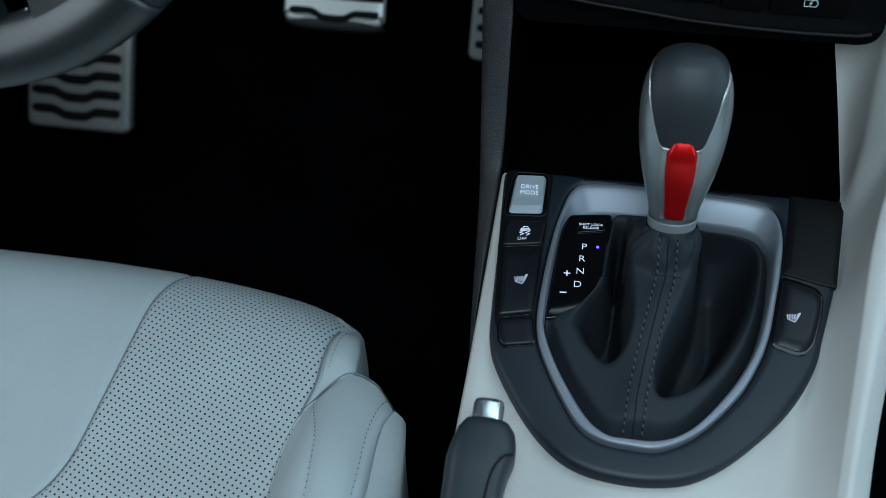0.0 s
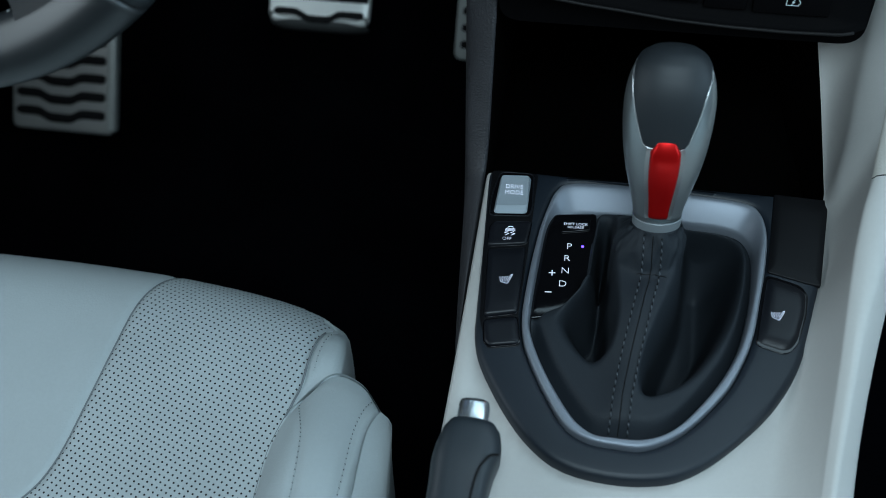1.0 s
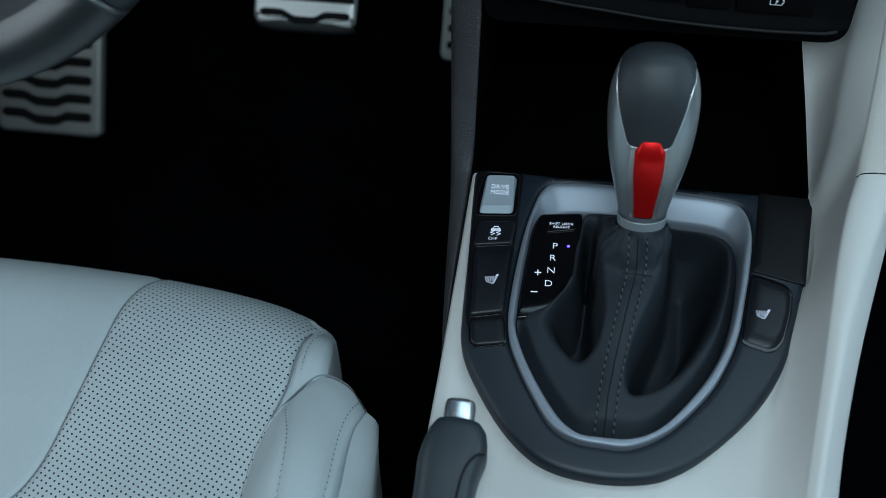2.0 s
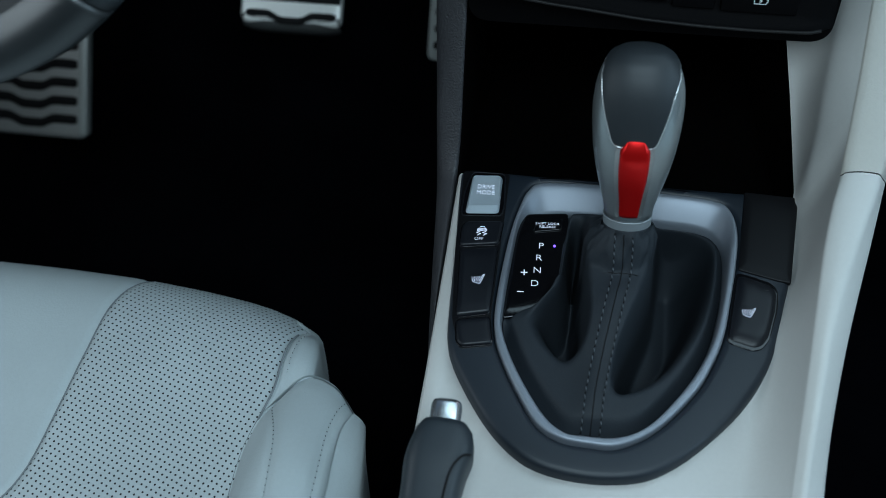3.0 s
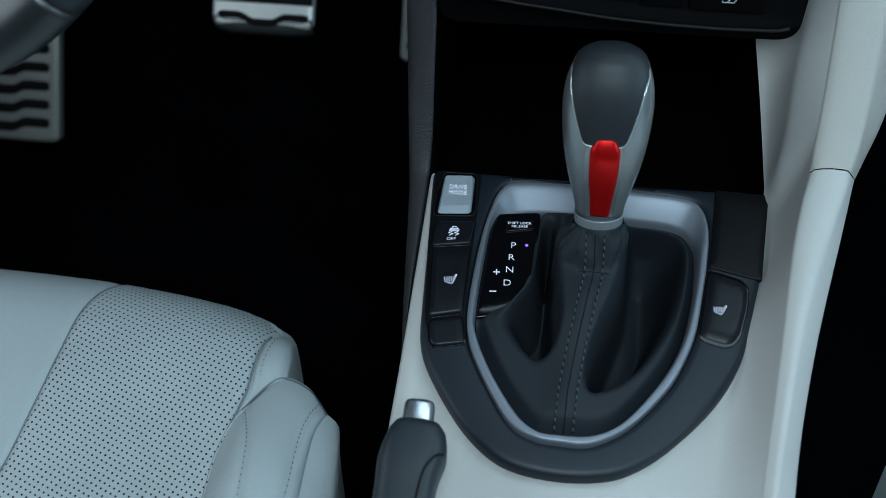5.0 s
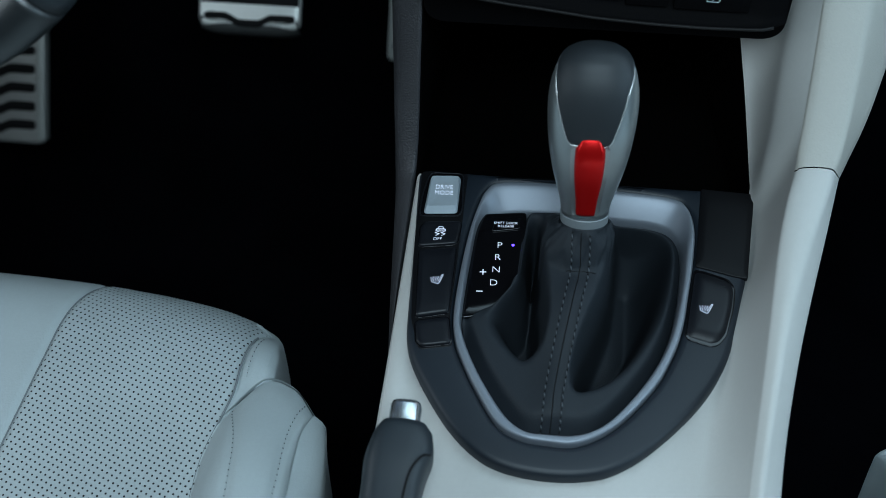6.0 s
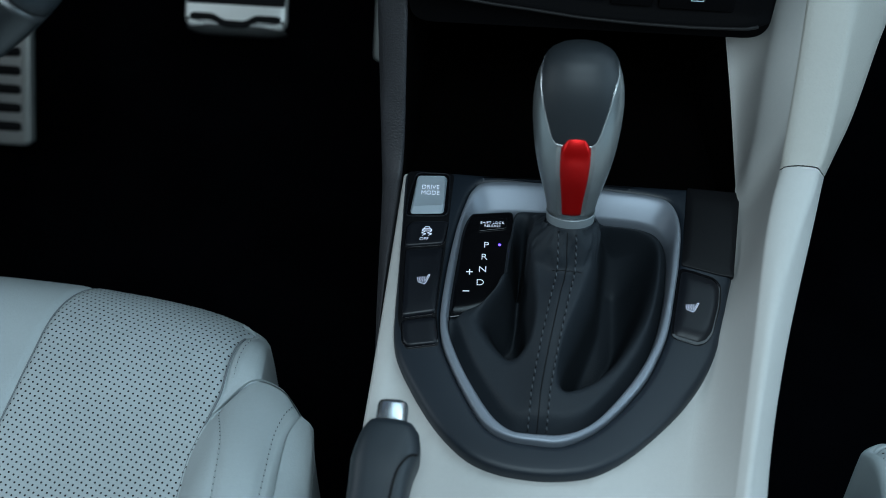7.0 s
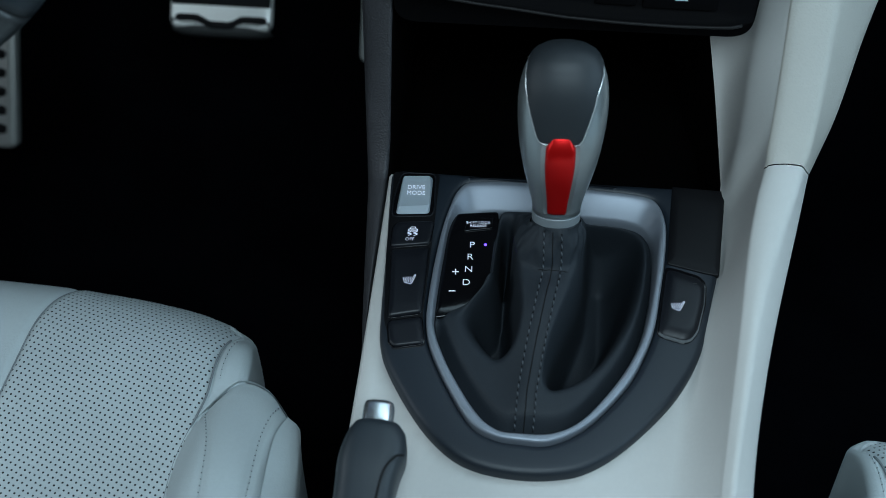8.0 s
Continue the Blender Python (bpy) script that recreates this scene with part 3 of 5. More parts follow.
def key_cap(name, base, top, z0, z1, mat, parent, label, r=0.003):
    """A push button whose flanks slope from the base outline up to a smaller dished face."""
    lo, hi = rounded(base, r), rounded(top, r * 0.7)
    mid = sum((Vector((p.x, p.y)) for p in hi), Vector((0, 0))) / len(hi)

    def face(k, z):
        return [(mid.x + (p.x - mid.x) * k, mid.y + (p.y - mid.y) * k, z) for p in hi]
    rows = [[(p.x, p.y, z0) for p in lo], [(p.x, p.y, 0.0012) for p in lo], face(1.012, z1 - 0.0005), face(0.985, z1), face(0.6, z1 - 0.0004), face(0.25, z1 - 0.0005)]
    return sheet(name, rows, mat, parent, label, ring=True, cap_start=True, cap_end=True, flat_angle=28)


drive = key_cap("drive_mode_button", [(-0.1106, 0.0222), (-0.0876, 0.0246), (-0.0880, 0.0566), (-0.1092, 0.0548)], [(-0.1090, 0.0256), (-0.0879, 0.0284), (-0.0894, 0.0548), (-0.1082, 0.0532)],
                -0.003, 0.0052, M_DRIVE, console, "satin silver push button marked DRIVE MODE")
slab("button_gap", [(-0.1130, 0.0205), (-0.0860, 0.0230), (-0.0848, 0.0300), (-0.0870, 0.0600), (-0.1098, 0.0592), (-0.1128, 0.0400)], -0.003, 0.0007, 0.0002, M_GLOSS, drive, r=0.004)
gap_line = rounded([(-0.1133, 0.0202), (-0.0857, 0.0227), (-0.0845, 0.0300), (-0.0867, 0.0604), (-0.1100, 0.0596), (-0.1132, 0.0400)], 0.004)
tube("button_rim", [(p.x, p.y, 0.0006) for p in gap_line], 0.0005, M_BUTTON, drive, closed=True)
traction = button("traction_button", [(-0.1108, -0.0062), (-0.0852, -0.0016), (-0.0836, 0.0178), (-0.1082, 0.0150), (-0.1112, 0.0105)], 0.0024, M_BUTTON, "black traction control button with a white symbol", edge=0.0012, r=0.0025, well=0.0007)
heater_left = button("seat_heater_button", [(-0.1060, -0.0627), (-0.0850, -0.0572), (-0.0852, -0.0042), (-0.1100, -0.0086)], 0.0030, M_BUTTON, "black seat heater button with a white symbol", edge=0.0022, r=0.002, dish=0.0, well=0.0007)
blank = button("blank_button", [(-0.0996, -0.0843), (-0.0808, -0.0801), (-0.0846, -0.0598), (-0.1058, -0.0650), (-0.1034, -0.0812)], 0.0022, M_BUTTON, "blank black button", edge=0.0018, dish=0.0, well=0.0008)
heater_right = button("seat_heater_button", [(0.0662, -0.0612), (0.0827, -0.0656), (0.0875, -0.0636), (0.0922, -0.0566), (0.0973, -0.0346), (0.0986, -0.0196), (0.0948, -0.0137), (0.0806, -0.0091), (0.0728, -0.0076)], 0.0030, M_BUTTON,
                      "black seat heater button with a white symbol", edge=0.0036, r=0.004, dish=0.0, well=0.0010)
block("heater_slot", -0.1045, -0.0910, -0.0214, -0.0211, 0.0012, 0.0029, M_GLASS, heater_left)
block("heater_slot", 0.0770, 0.0925, -0.0204, -0.0201, 0.0010, 0.0029, M_GLASS, heater_right)

lettering("lettering", "DRIVE\nMODE", 0.0050, (-0.0984, 0.0412, 0.0050), M_LIT, drive, turn=3, spacing=1.02, wide=0.90)
lettering("lettering", "OFF", 0.0036, (-0.0986, 0.0006, 0.0022), M_LIT, traction, turn=4)


def stroke(verts, faces, pts, w, z):
    """A flat line of width w through points of the plane, with thickness."""
    for a, b in zip(pts, pts[1:]):
        a, b = Vector(a), Vector(b)
        d = (b - a).normalized()
        n = Vector((-d.y, d.x)) * (w / 2)
        a, b = a - d * w * 0.3, b + d * w * 0.3
        k = len(verts)
        for zz in (z, z + 0.0002):
            verts += [(*(a + n), zz), (*(b + n), zz), (*(b - n), zz), (*(a - n), zz)]
        faces += [(k + 4, k + 5, k + 6, k + 7), (k, k + 3, k + 2, k + 1), (k, k + 1, k + 5, k + 4), (k + 1, k + 2, k + 6, k + 5), (k + 2, k + 3, k + 7, k + 6), (k + 3, k, k + 4, k + 7)]


def symbol(lines, centre, size, z, parent, turn=0.0, w=0.00034, mat=None):
    verts, faces = [], []
    c, s = math.cos(radians(turn)), math.sin(radians(turn))
    for line in lines:
        stroke(verts, faces, [(centre[0] + size * (c * x - s * y), centre[1] + size * (s * x + c * y)) for x, y in line], w, z)
    return mesh_object("symbol", verts, faces, mat or M_LIT, parent, smooth=False)


def wave(x):
    return [(x + 0.05 * math.sin(k * 1.25), -0.16 + 0.5 * k / 7) for k in range(8)]


SEAT_SIGN = [[(-0.5, 0.30), (-0.42, -0.20), (0.15, -0.42), (0.25, -0.30), (0.62, 0.55), (0.50, 0.55), (0.22, -0.05)], wave(-0.28), wave(-0.06), wave(0.14)]
symbol(SEAT_SIGN, (-0.0955, -0.0335), 0.0074, 0.0029, heater_left, turn=6)
symbol(SEAT_SIGN, (0.0792, -0.0396), 0.0074, 0.0029, heater_right, turn=-2)
CAR_SIGN = [[(-0.42, 0.10), (-0.38, 0.32), (-0.24, 0.36), (-0.16, 0.58), (0.22, 0.58), (0.30, 0.36), (0.44, 0.30), (0.44, 0.10), (-0.42, 0.10)], [(-0.34, 0.22), (0.36, 0.22)],
            [(-0.24, 0.36), (0.30, 0.36)], [(-0.18, 0.02), (-0.50, -0.12), (-0.10, -0.22), (-0.40, -0.42)], [(0.34, 0.02), (0.05, -0.12), (0.45, -0.22), (0.12, -0.42)]]
symbol(CAR_SIGN, (-0.0972, 0.0066), 0.0074, 0.0024, traction, turn=4, w=0.00040)

# gear indicator
plate_line = [(-0.0690, 0.0310), (-0.0405, 0.0350), (-0.0398, 0.0192), (-0.0415, -0.0260), (-0.0460, -0.0400), (-0.0560, -0.0490), (-0.0680, -0.0540), (-0.0772, -0.0565), (-0.0768, -0.0138), (-0.0742, 0.0200)]
indicator = slab("gear_indicator", plate_line, -0.012, -0.0048, 0.0006, M_GLOSS, console, "gloss black gear indicator with lit white letters", r=0.003)
Z_IND = -0.0046
for body, x, y in (("P", -0.0567, 0.0043), ("R", -0.0573, -0.0058), ("N", -0.0575, -0.0161), ("D", -0.0583, -0.0269)):
    lettering("gear_letter", body, 0.0070, (x, y, Z_IND), M_LIT, indicator, turn=3, wide=1.12)
symbol([[(-0.5, 0), (0.5, 0)], [(0, -0.5), (0, 0.5)]], (-0.0660, -0.0188), 0.0040, Z_IND, indicator, turn=4, w=0.00075)
symbol([[(-0.5, 0), (0.5, 0)]], (-0.0670, -0.0345), 0.0040, Z_IND, indicator, turn=4, w=0.00075)
release = slab("shift_lock_cover", [(-0.0632, 0.0150), (-0.0440, 0.0192), (-0.0438, 0.0285), (-0.0615, 0.0250)], -0.006, -0.0036, 0.0006, M_GLOSS, indicator, r=0.0015)
lettering("lettering", "SHIFT LOCK\nRELEASE", 0.0027, (-0.0538, 0.0212, -0.0030), M_LIT, indicator, turn=4, wide=1.12)
led = [[(-0.0477 + r * math.cos(2 * math.pi * k / 10), 0.0054 + r * math.sin(2 * math.pi * k / 10), z) for k in range(10)] for r, z in ((0.0010, -0.005), (0.0010, -0.0045), (0.0006, -0.0043))]
sheet("indicator_lamp", led, M_LED, indicator, "small blue indicator lamp", ring=True, cap_end=True)

# ---- gear selector: gaiter, lever and knob ----
selector = thing("gear_selector", (-0.004, 0.0, -0.012), "silver and black gear knob with red button on black leather gaiter", "gear lever")
KB = Vector((-0.0029, 0.0015, 0.0440))
KD = Vector((-0.022, math.sin(radians(18)), math.cos(radians(18)))).normalized()
KX = Vector((1, 0, 0)) - KD * KD.x
KX.normalize()
KY = KD.cross(KX)        # towards the front


GAITER_MID = Vector((-0.005, -0.075, 0))
GAITER_IN = [(-0.0385, 0.0365), (0.0238, 0.0368), (0.0504, 0.0344), (0.0618, 0.0262), (0.0656, 0.0078), (0.0622, -0.0335), (0.0520, -0.0734), (0.0289, -0.1131), (0.0100, -0.1325), (-0.0180, -0.1372),
             (-0.0352, -0.1330), (-0.0588, -0.1013), (-0.0741, -0.0690), (-0.0757, -0.0560), (-0.0725, -0.0520), (-0.0659, -0.0490), (-0.0560, -0.0448), (-0.0482, -0.0375), (-0.0443, -0.0240), (-0.0426, 0.0020), (-0.0412, 0.0280)]
SEAM_X = [(-0.141, -0.0152), (-0.1336, -0.0149), (-0.1094, -0.0143), (-0.0907, -0.0122), (-0.0751, -0.0101), (-0.0592, -0.0076), (-0.0451, -0.0055), (-0.0367, -0.0039), (-0.0306, -0.0033)]
FOLD_LEFT = [(-0.110, -0.040), (-0.094, -0.0330), (-0.088, -0.0288), (-0.083, -0.0252), (-0.074, -0.0222), (-0.056, -0.0206), (-0.048, -0.0214), (-0.030, -0.0252), (-0.007, -0.0276), (0.03, -0.027)]
FOLD_RIGHT = [(-0.115, -0.0060), (-0.105, -0.0048), (-0.096, -0.0048), (-0.080, -0.0030), (-0.068, 0.0005), (-0.048, 0.0070), (-0.036, 0.0112), (-0.022, 0.0150), (0.03, 0.0185)]
PLATE_SIDE = [(-0.100, -0.072), (-0.054, -0.070), (-0.0490, -0.0640), (-0.0448, -0.0555), (-0.0375, -0.0477), (-0.0240, -0.0436), (0.002, -0.0426), (0.028, -0.0412)]
BOWL_LEFT = [(-0.072, -0.056), (-0.0576, -0.068), (-0.0496, -0.077), (-0.040, -0.0865), (-0.034, -0.0905), (-0.028, -0.090), (-0.022, -0.086)]
BOWL_RIGHT = [(-0.008, -0.1085), (-0.003, -0.1090), (0.0096, -0.1070), (0.0236, -0.0980), (0.0377, -0.080), (0.0521, -0.053), (0.066, -0.02)]


def hollows(x, y):
    """How deep the leather sinks on each side of the seam's ridge."""
    rim = soft_value(PLATE_SIDE, y, 0.006)
    edge = soft_value(FOLD_LEFT, y, 0.006)
    bowl = soft_value(BOWL_LEFT, x, 0.008)
    room = max(0.008, edge - rim)
    left = smoothstep(-0.001, min(0.011, 0.42 * room), edge - x) * smoothstep(0.002, min(0.024, 0.002 + 0.60 * room), x - rim)
    left *= smoothstep(bowl - 0.004, bowl + 0.026 + 1.1 * max(0.0, -0.030 - x), y) * (1 - smoothstep(0.006, 0.034, y))
    fold = soft_value(FOLD_RIGHT, y, 0.006)
    bowl = soft_value(BOWL_RIGHT, x, 0.008)
    right = smoothstep(-0.001, 0.009, x - fold) * smoothstep(0.0, 0.034, 0.067 - x)
    right *= smoothstep(bowl, bowl + 0.020 + 0.75 * max(0.0, x), y) * (1 - 0.66 * smoothstep(0.012, 0.044, y))
    return 0.072 * left + 0.084 * right


def gaiter_rows():
    rows = []
    inner = inset(polar(GAITER_IN, N_RING, mid=GAITER_MID), 0.0004, -0.0150)
    n = len(inner)
    sleeve = KB - KD * 0.0075
    skirt, upper = 64, 22
    for j in range(skirt + upper):
        row = []
        for p in inner:
            # the leather runs from the frame towards the sleeve, a little turned off the radial way
            a = math.atan2(p.y - GAITER_MID.y, p.x - GAITER_MID.x)
            lean = (math.atan2(p.y + 0.010, p.x + 0.0065) - a + math.pi) % (2 * math.pi) - math.pi
            a += 0.6 * lean
            ca, sa = math.cos(a), math.sin(a)
            low = Vector((-0.0065 + 0.0225 * ca, -0.010 + (0.026 if sa > 0 else 0.020) * sa, 0.019 - 0.006 * max(0.0, sa)))
            neck = sleeve + KX * (0.0160 * ca) + KY * (0.0136 * sa)
            if j < skirt:
                t = j / skirt
                q = p.lerp(low, t)
                q.y -= 0.004 * smoothstep(-0.046, -0.058, p.x) * smoothstep(-0.075, -0.060, p.y) * math.sin(math.pi * min(1.0, t * 1.2))
                rise = -0.0150 + 0.0125 * smoothstep(0.0, 0.13, t) + 0.0215 * smoothstep(0.05, 1.0, t)
                by_plate = smoothstep(-0.034, -0.040, p.x) * smoothstep(-0.070, -0.058, p.y) * (1 - smoothstep(0.010, 0.030, p.y))
                q.z = rise - hollows(q.x, q.y) * smoothstep(0.02, 0.14, t) + by_plate * (0.0103 * (1 - smoothstep(0.0, 0.13, t)) - 0.0050 * smoothstep(0.12, 0.40, t) * (1 - smoothstep(0.35, 0.9, t)))
                ridge = math.exp(-((q.x - value(SEAM_X, q.y)) / 0.011) ** 2) * smoothstep(-0.138, -0.11, q.y) * (1 - smoothstep(-0.045, -0.03, q.y))
                q.z += 0.0030 * ridge + 0.0024 * noise.noise(Vector((q.x * 42, q.y * 26, 1.7))) * math.sin(math.pi * t)
                # no leather lies over the indicator's glass
                if q.x < -0.034 and q.y > -0.056:
                    under = smoothstep(-0.0004, 0.0012, value(PLATE_SIDE, q.y) - q.x)
                    q.z = q.z * (1 - under) + min(q.z, -0.0085) * under
            else:
                t = (j - skirt) / (upper - 1)
                q = low.lerp(neck, t)
                puff = 0.0034 * math.sin(math.pi * min(1.0, t * 1.15)) * (0.65 + 0.35 * math.sin(2 * a + 0.6))
                q += Vector((ca, sa, 0)) * puff
                q += Vector((ca, sa, 0)) * (0.0020 * noise.noise(Vector((a * 2.2, t * 3.0, 4.0))) + 0.0012 * noise.noise(Vector((a * 5.0, t * 5.0, 9.0))))
            row.append(q)
        rows.append(row)
    # blend out the kink where skirt and sleeve meet
    for _ in range(8):
        rows = rows[:54] + [[(rows[j - 1][k] + rows[j][k] * 2 + rows[j + 1][k]) / 4 for k in range(n)] for j in range(54, 76)] + rows[76:]
    for _ in range(4):
        rows = [rows[0]] + [[(r[k - 1] + r[k] * 2 + r[(k + 1) % n]) / 4 for k in range(n)] for r in rows[1:]]
    for _ in range(3):
        rows = [rows[0]] + [[(rows[j - 1][k] + rows[j][k] * 2 + rows[j + 1][k]) / 4 for k in range(n)] for j in range(1, len(rows) - 1)] + [rows[-1]]
    return rows


g_rows = gaiter_rows()
sheet("gaiter", g_rows, M_BOOT, selector, "black leather shift gaiter with twin stitched seam", ring=True)
skin = np.array([tuple(p) for r in g_rows[:70] for p in r])


def on_gaiter(x, y, lift=0.0):
    d = (skin[:, 0] - x) ** 2 + (skin[:, 1] - y) ** 2
    k = np.argsort(d)[:6]
    w = 1 / (d[k] + 1e-7)
    return Vector((x, y, float((skin[k, 2] * w).sum() / w.sum()) + lift))


back_col = min(range(N_RING), key=lambda k: abs(-math.pi + 2 * math.pi * (k + 0.5) / N_RING + math.pi / 2 + 0.02))


def seam_line(off):
    pts = [on_gaiter(value(SEAM_X, y) + off, y) for y in (-0.1335 + 0.1020 * k / 24 for k in range(25))]
    for j in range(68, 86, 2):
        best = min(g_rows[j][back_col - 80:back_col + 80], key=lambda q: abs(q.x - (-0.0030 + off - 0.0012 * (j - 68) / 17)) + (0.01 if q.y > -0.004 else 0))
        pts.append(best)
    return pts


for off in (-0.0057, 0.0057):
    stitches("stitching", [q + Vector((0, -0.0003, 0.0005)) for q in seam_line(off)], M_BTHREAD, selector, length=0.0034, gap=0.0016, radius=0.00062, slant=0.00025, holes=M_RUBBER)
tube("seam", spline([q + Vector((0, 0, 0.0001)) for q in seam_line(0.0)], 60), 0.00034, M_RUBBER, selector)
cross = [on_gaiter(-0.0120 + 0.0190 * k / 8, -0.0308 + 0.0006 * k / 8 + 0.0004 * (k % 2), 0.0003) for k in range(9)]
tube("cross_seam", cross, 0.00024, M_RUBBER, selector)

HALF_X = [(0.0, 0.0152), (0.008, 0.0160), (0.02, 0.0190), (0.035, 0.0226), (0.05, 0.0252), (0.065, 0.0268), (0.080, 0.0274), (0.090, 0.0266), (0.098, 0.0250), (0.105, 0.0222), (0.110, 0.0180), (0.1135, 0.0120), (0.1150, 0.0060), (0.1154, 0.0)]
HALF_Y = [(0.0, 0.0118), (0.008, 0.0126), (0.02, 0.0146), (0.035, 0.0172), (0.05, 0.0190), (0.065, 0.0205), (0.080, 0.0212), (0.090, 0.0206), (0.098, 0.0192), (0.105, 0.0166), (0.110, 0.0132), (0.1135, 0.0088), (0.1150, 0.0044), (0.1154, 0.0)]


def knob_point(h, a, out=0.0):
    """Height h along the lever, angle a from the rear face, out from the surface."""
    hx, hy = soft_value(HALF_X, h, 0.004) if h < 0.106 else value(HALF_X, h), soft_value(HALF_Y, h, 0.004) if h < 0.106 else value(HALF_Y, h)
    e = 0.88
    ca, sa = math.cos(a), math.sin(a)
    x = math.copysign(abs(sa) ** e, sa) * (hx + out)
    y = -math.copysign(abs(ca) ** e, ca) * (hy + out)
    bow = 0.004 * math.sin(math.pi * min(1.0, h / 0.12))
    return KB + KD * (h + out * smoothstep(0.10, 0.115, h)) + KX * x + KY * (y - bow)


heights = [0.0, 0.004, 0.01, 0.018, 0.026, 0.034, 0.042, 0.05, 0.058, 0.066, 0.074, 0.082, 0.09, 0.096, 0.100, 0.103, 0.1055, 0.108, 0.110, 0.1118, 0.1132, 0.1143, 0.1150, 0.11530, 0.11539]
body = sheet("knob_body", [[knob_point(h, 2 * math.pi * k / 72) for k in range(72)] for h in heights], M_KNOB, selector, "satin silver knob body", ring=True, cap_start=True, cap_end=True)
CAP_A = [(0.0610, 0.34), (0.0622, 0.44), (0.0645, 0.51), (0.0715, 0.60), (0.081, 0.73), (0.091, 0.90), (0.099, 1.10), (0.1045, 1.36), (0.1080, 1.75), (0.1105, 2.4), (0.1125, 3.1416), (0.1156, 3.1416)]


def cap_side(h):
    return 1 - 0.17 * (1 - smoothstep(0.092, 0.108, h))


def cap_rows():
    rows = []
    for i in range(44):
        h = 0.0610 + 0.0544 * (i / 43)
        lim = soft_value(CAP_A, h, 0.0008)
        row = []
        for k in range(49):
            t = -1 + k / 24
            edge = 1 - abs(t)
            out = 0.0004 + 0.0008 * min(1.0, edge / 0.05) ** 0.5 if lim < 3.0 else 0.0012
            if i == 0:
                out = 0.0
            row.append(knob_point(h, (lim * cap_side(h) if t > 0 else lim) * t, out))
        rows.append(row)
    top = sum(rows[-1], Vector()) / 49
    rows.append([top] * 49)
    return rows


c_rows = cap_rows()
sheet("knob_cap", c_rows, M_CAP, selector, "black leather knob cap")
lims = [0.0611 + 0.0470 * k / 30 for k in range(31)]
line = [knob_point(h, -soft_value(CAP_A, h, 0.0008) - 0.012, 0.0006) for h in reversed(lims)] + [knob_point(0.0607, 0.34 * t, 0.0004) for t in (-0.7, -0.35, 0, 0.35, 0.7)]
line += [knob_point(h, soft_value(CAP_A, h, 0.0008) * cap_side(h) + 0.012, 0.0006) for h in lims]
tube("chrome_line", spline(line, 140), 0.00042, M_CHROME, selector, "bright chrome edge line")


def release_rows(wide=0.0, flush=False):
    """The thumb button: flat-faced with chamfered flanks and a keystone top."""
    rows = []
    for i in range(44):
        t = 1 - (1 - i / 43) ** 1.7
        h = 0.0035 + 0.0640 * t
        half = (0.0055 + 0.0026 * smoothstep(0.0, 0.70, t)) * (1 - 0.42 * smoothstep(0.84, 1.0, t)) * (0.80 + 0.20 * smoothstep(0.0, 0.05, t)) + wide
        row = []
        for k in range(25):
            u = -1 + k / 12
            hx = soft_value(HALF_X, h, 0.004)
            a = math.asin(max(-1, min(1, half * u / hx)))
            proud = (0.0030 + 0.0024 * smoothstep(0.1, 0.8, t)) * min(1.0, t / 0.04) * (1 - max(0.0, (t - 0.72) / 0.28) ** 2.2)
            if i == 0:
                proud = -0.001
            flank = min(1.0, (1 - abs(u)) / 0.30)
            top = proud * (math.sin(flank * math.pi / 2) ** 0.9) * (1 - 0.34 * u * u) + 0.0004 - 0.0010 * abs(u) ** 8
            row.append(knob_point(h, a, -0.0002 + 0.0010 * min(1.0, abs(u) ** 6) if flush else top))
        rows.append(row)
    return rows


sheet("button_recess", release_rows(0.0021, True), M_KNOB, selector, "satin silver channel round the release button", flat_angle=30)
r_rows = release_rows()
sheet("release_button", r_rows, M_RED, selector, "glossy red release button")
collar = []
for h, r in ((-0.0072, 0.0150), (-0.0070, 0.0154), (-0.0010, 0.0158), (-0.0007, 0.0155), (-0.0006, 0.0146)):
    collar.append([KB + KD * h + KX * (r * math.sin(2 * math.pi * k / 48)) - KY * (r * 0.80 * math.cos(2 * math.pi * k / 48)) for k in range(48)])
sheet("collar", collar, M_COLLAR, selector, "satin silver collar", ring=True, cap_start=True, cap_end=True, flat_angle=40)
neck = []
for h, r in ((-0.0115, 0.0158), (-0.0095, 0.0160), (-0.0072, 0.0152), (-0.0066, 0.014)):
    neck.append([KB + KD * h + KX * (r * math.sin(2 * math.pi * k / 48)) - KY * (r * 0.84 * math.cos(2 * math.pi * k / 48)) for k in range(48)])
sheet("neck_roll", neck, M_BOOT, selector, ring=True)

# ---- dashboard above the storage bay ----
dash = thing("dashboard", (0.0, 0.25, 0.10), "black plastic dashboard centre stack overhanging the storage bay", "dashboard")


def dash_section(x):
    """Depth and height of the lip across the car."""
    end = smoothstep(0.098, 0.118, x)
    lip_z = value([(-0.14, 0.1265), (-0.0614, 0.1140), (-0.0429, 0.1120), (-0.0059, 0.1070), (0.031, 0.1047), (0.0676, 0.1040), (0.1001, 0.1052), (0.125, 0.1075)], x)
    return 0.11 + 0.006 * end * end, lip_z


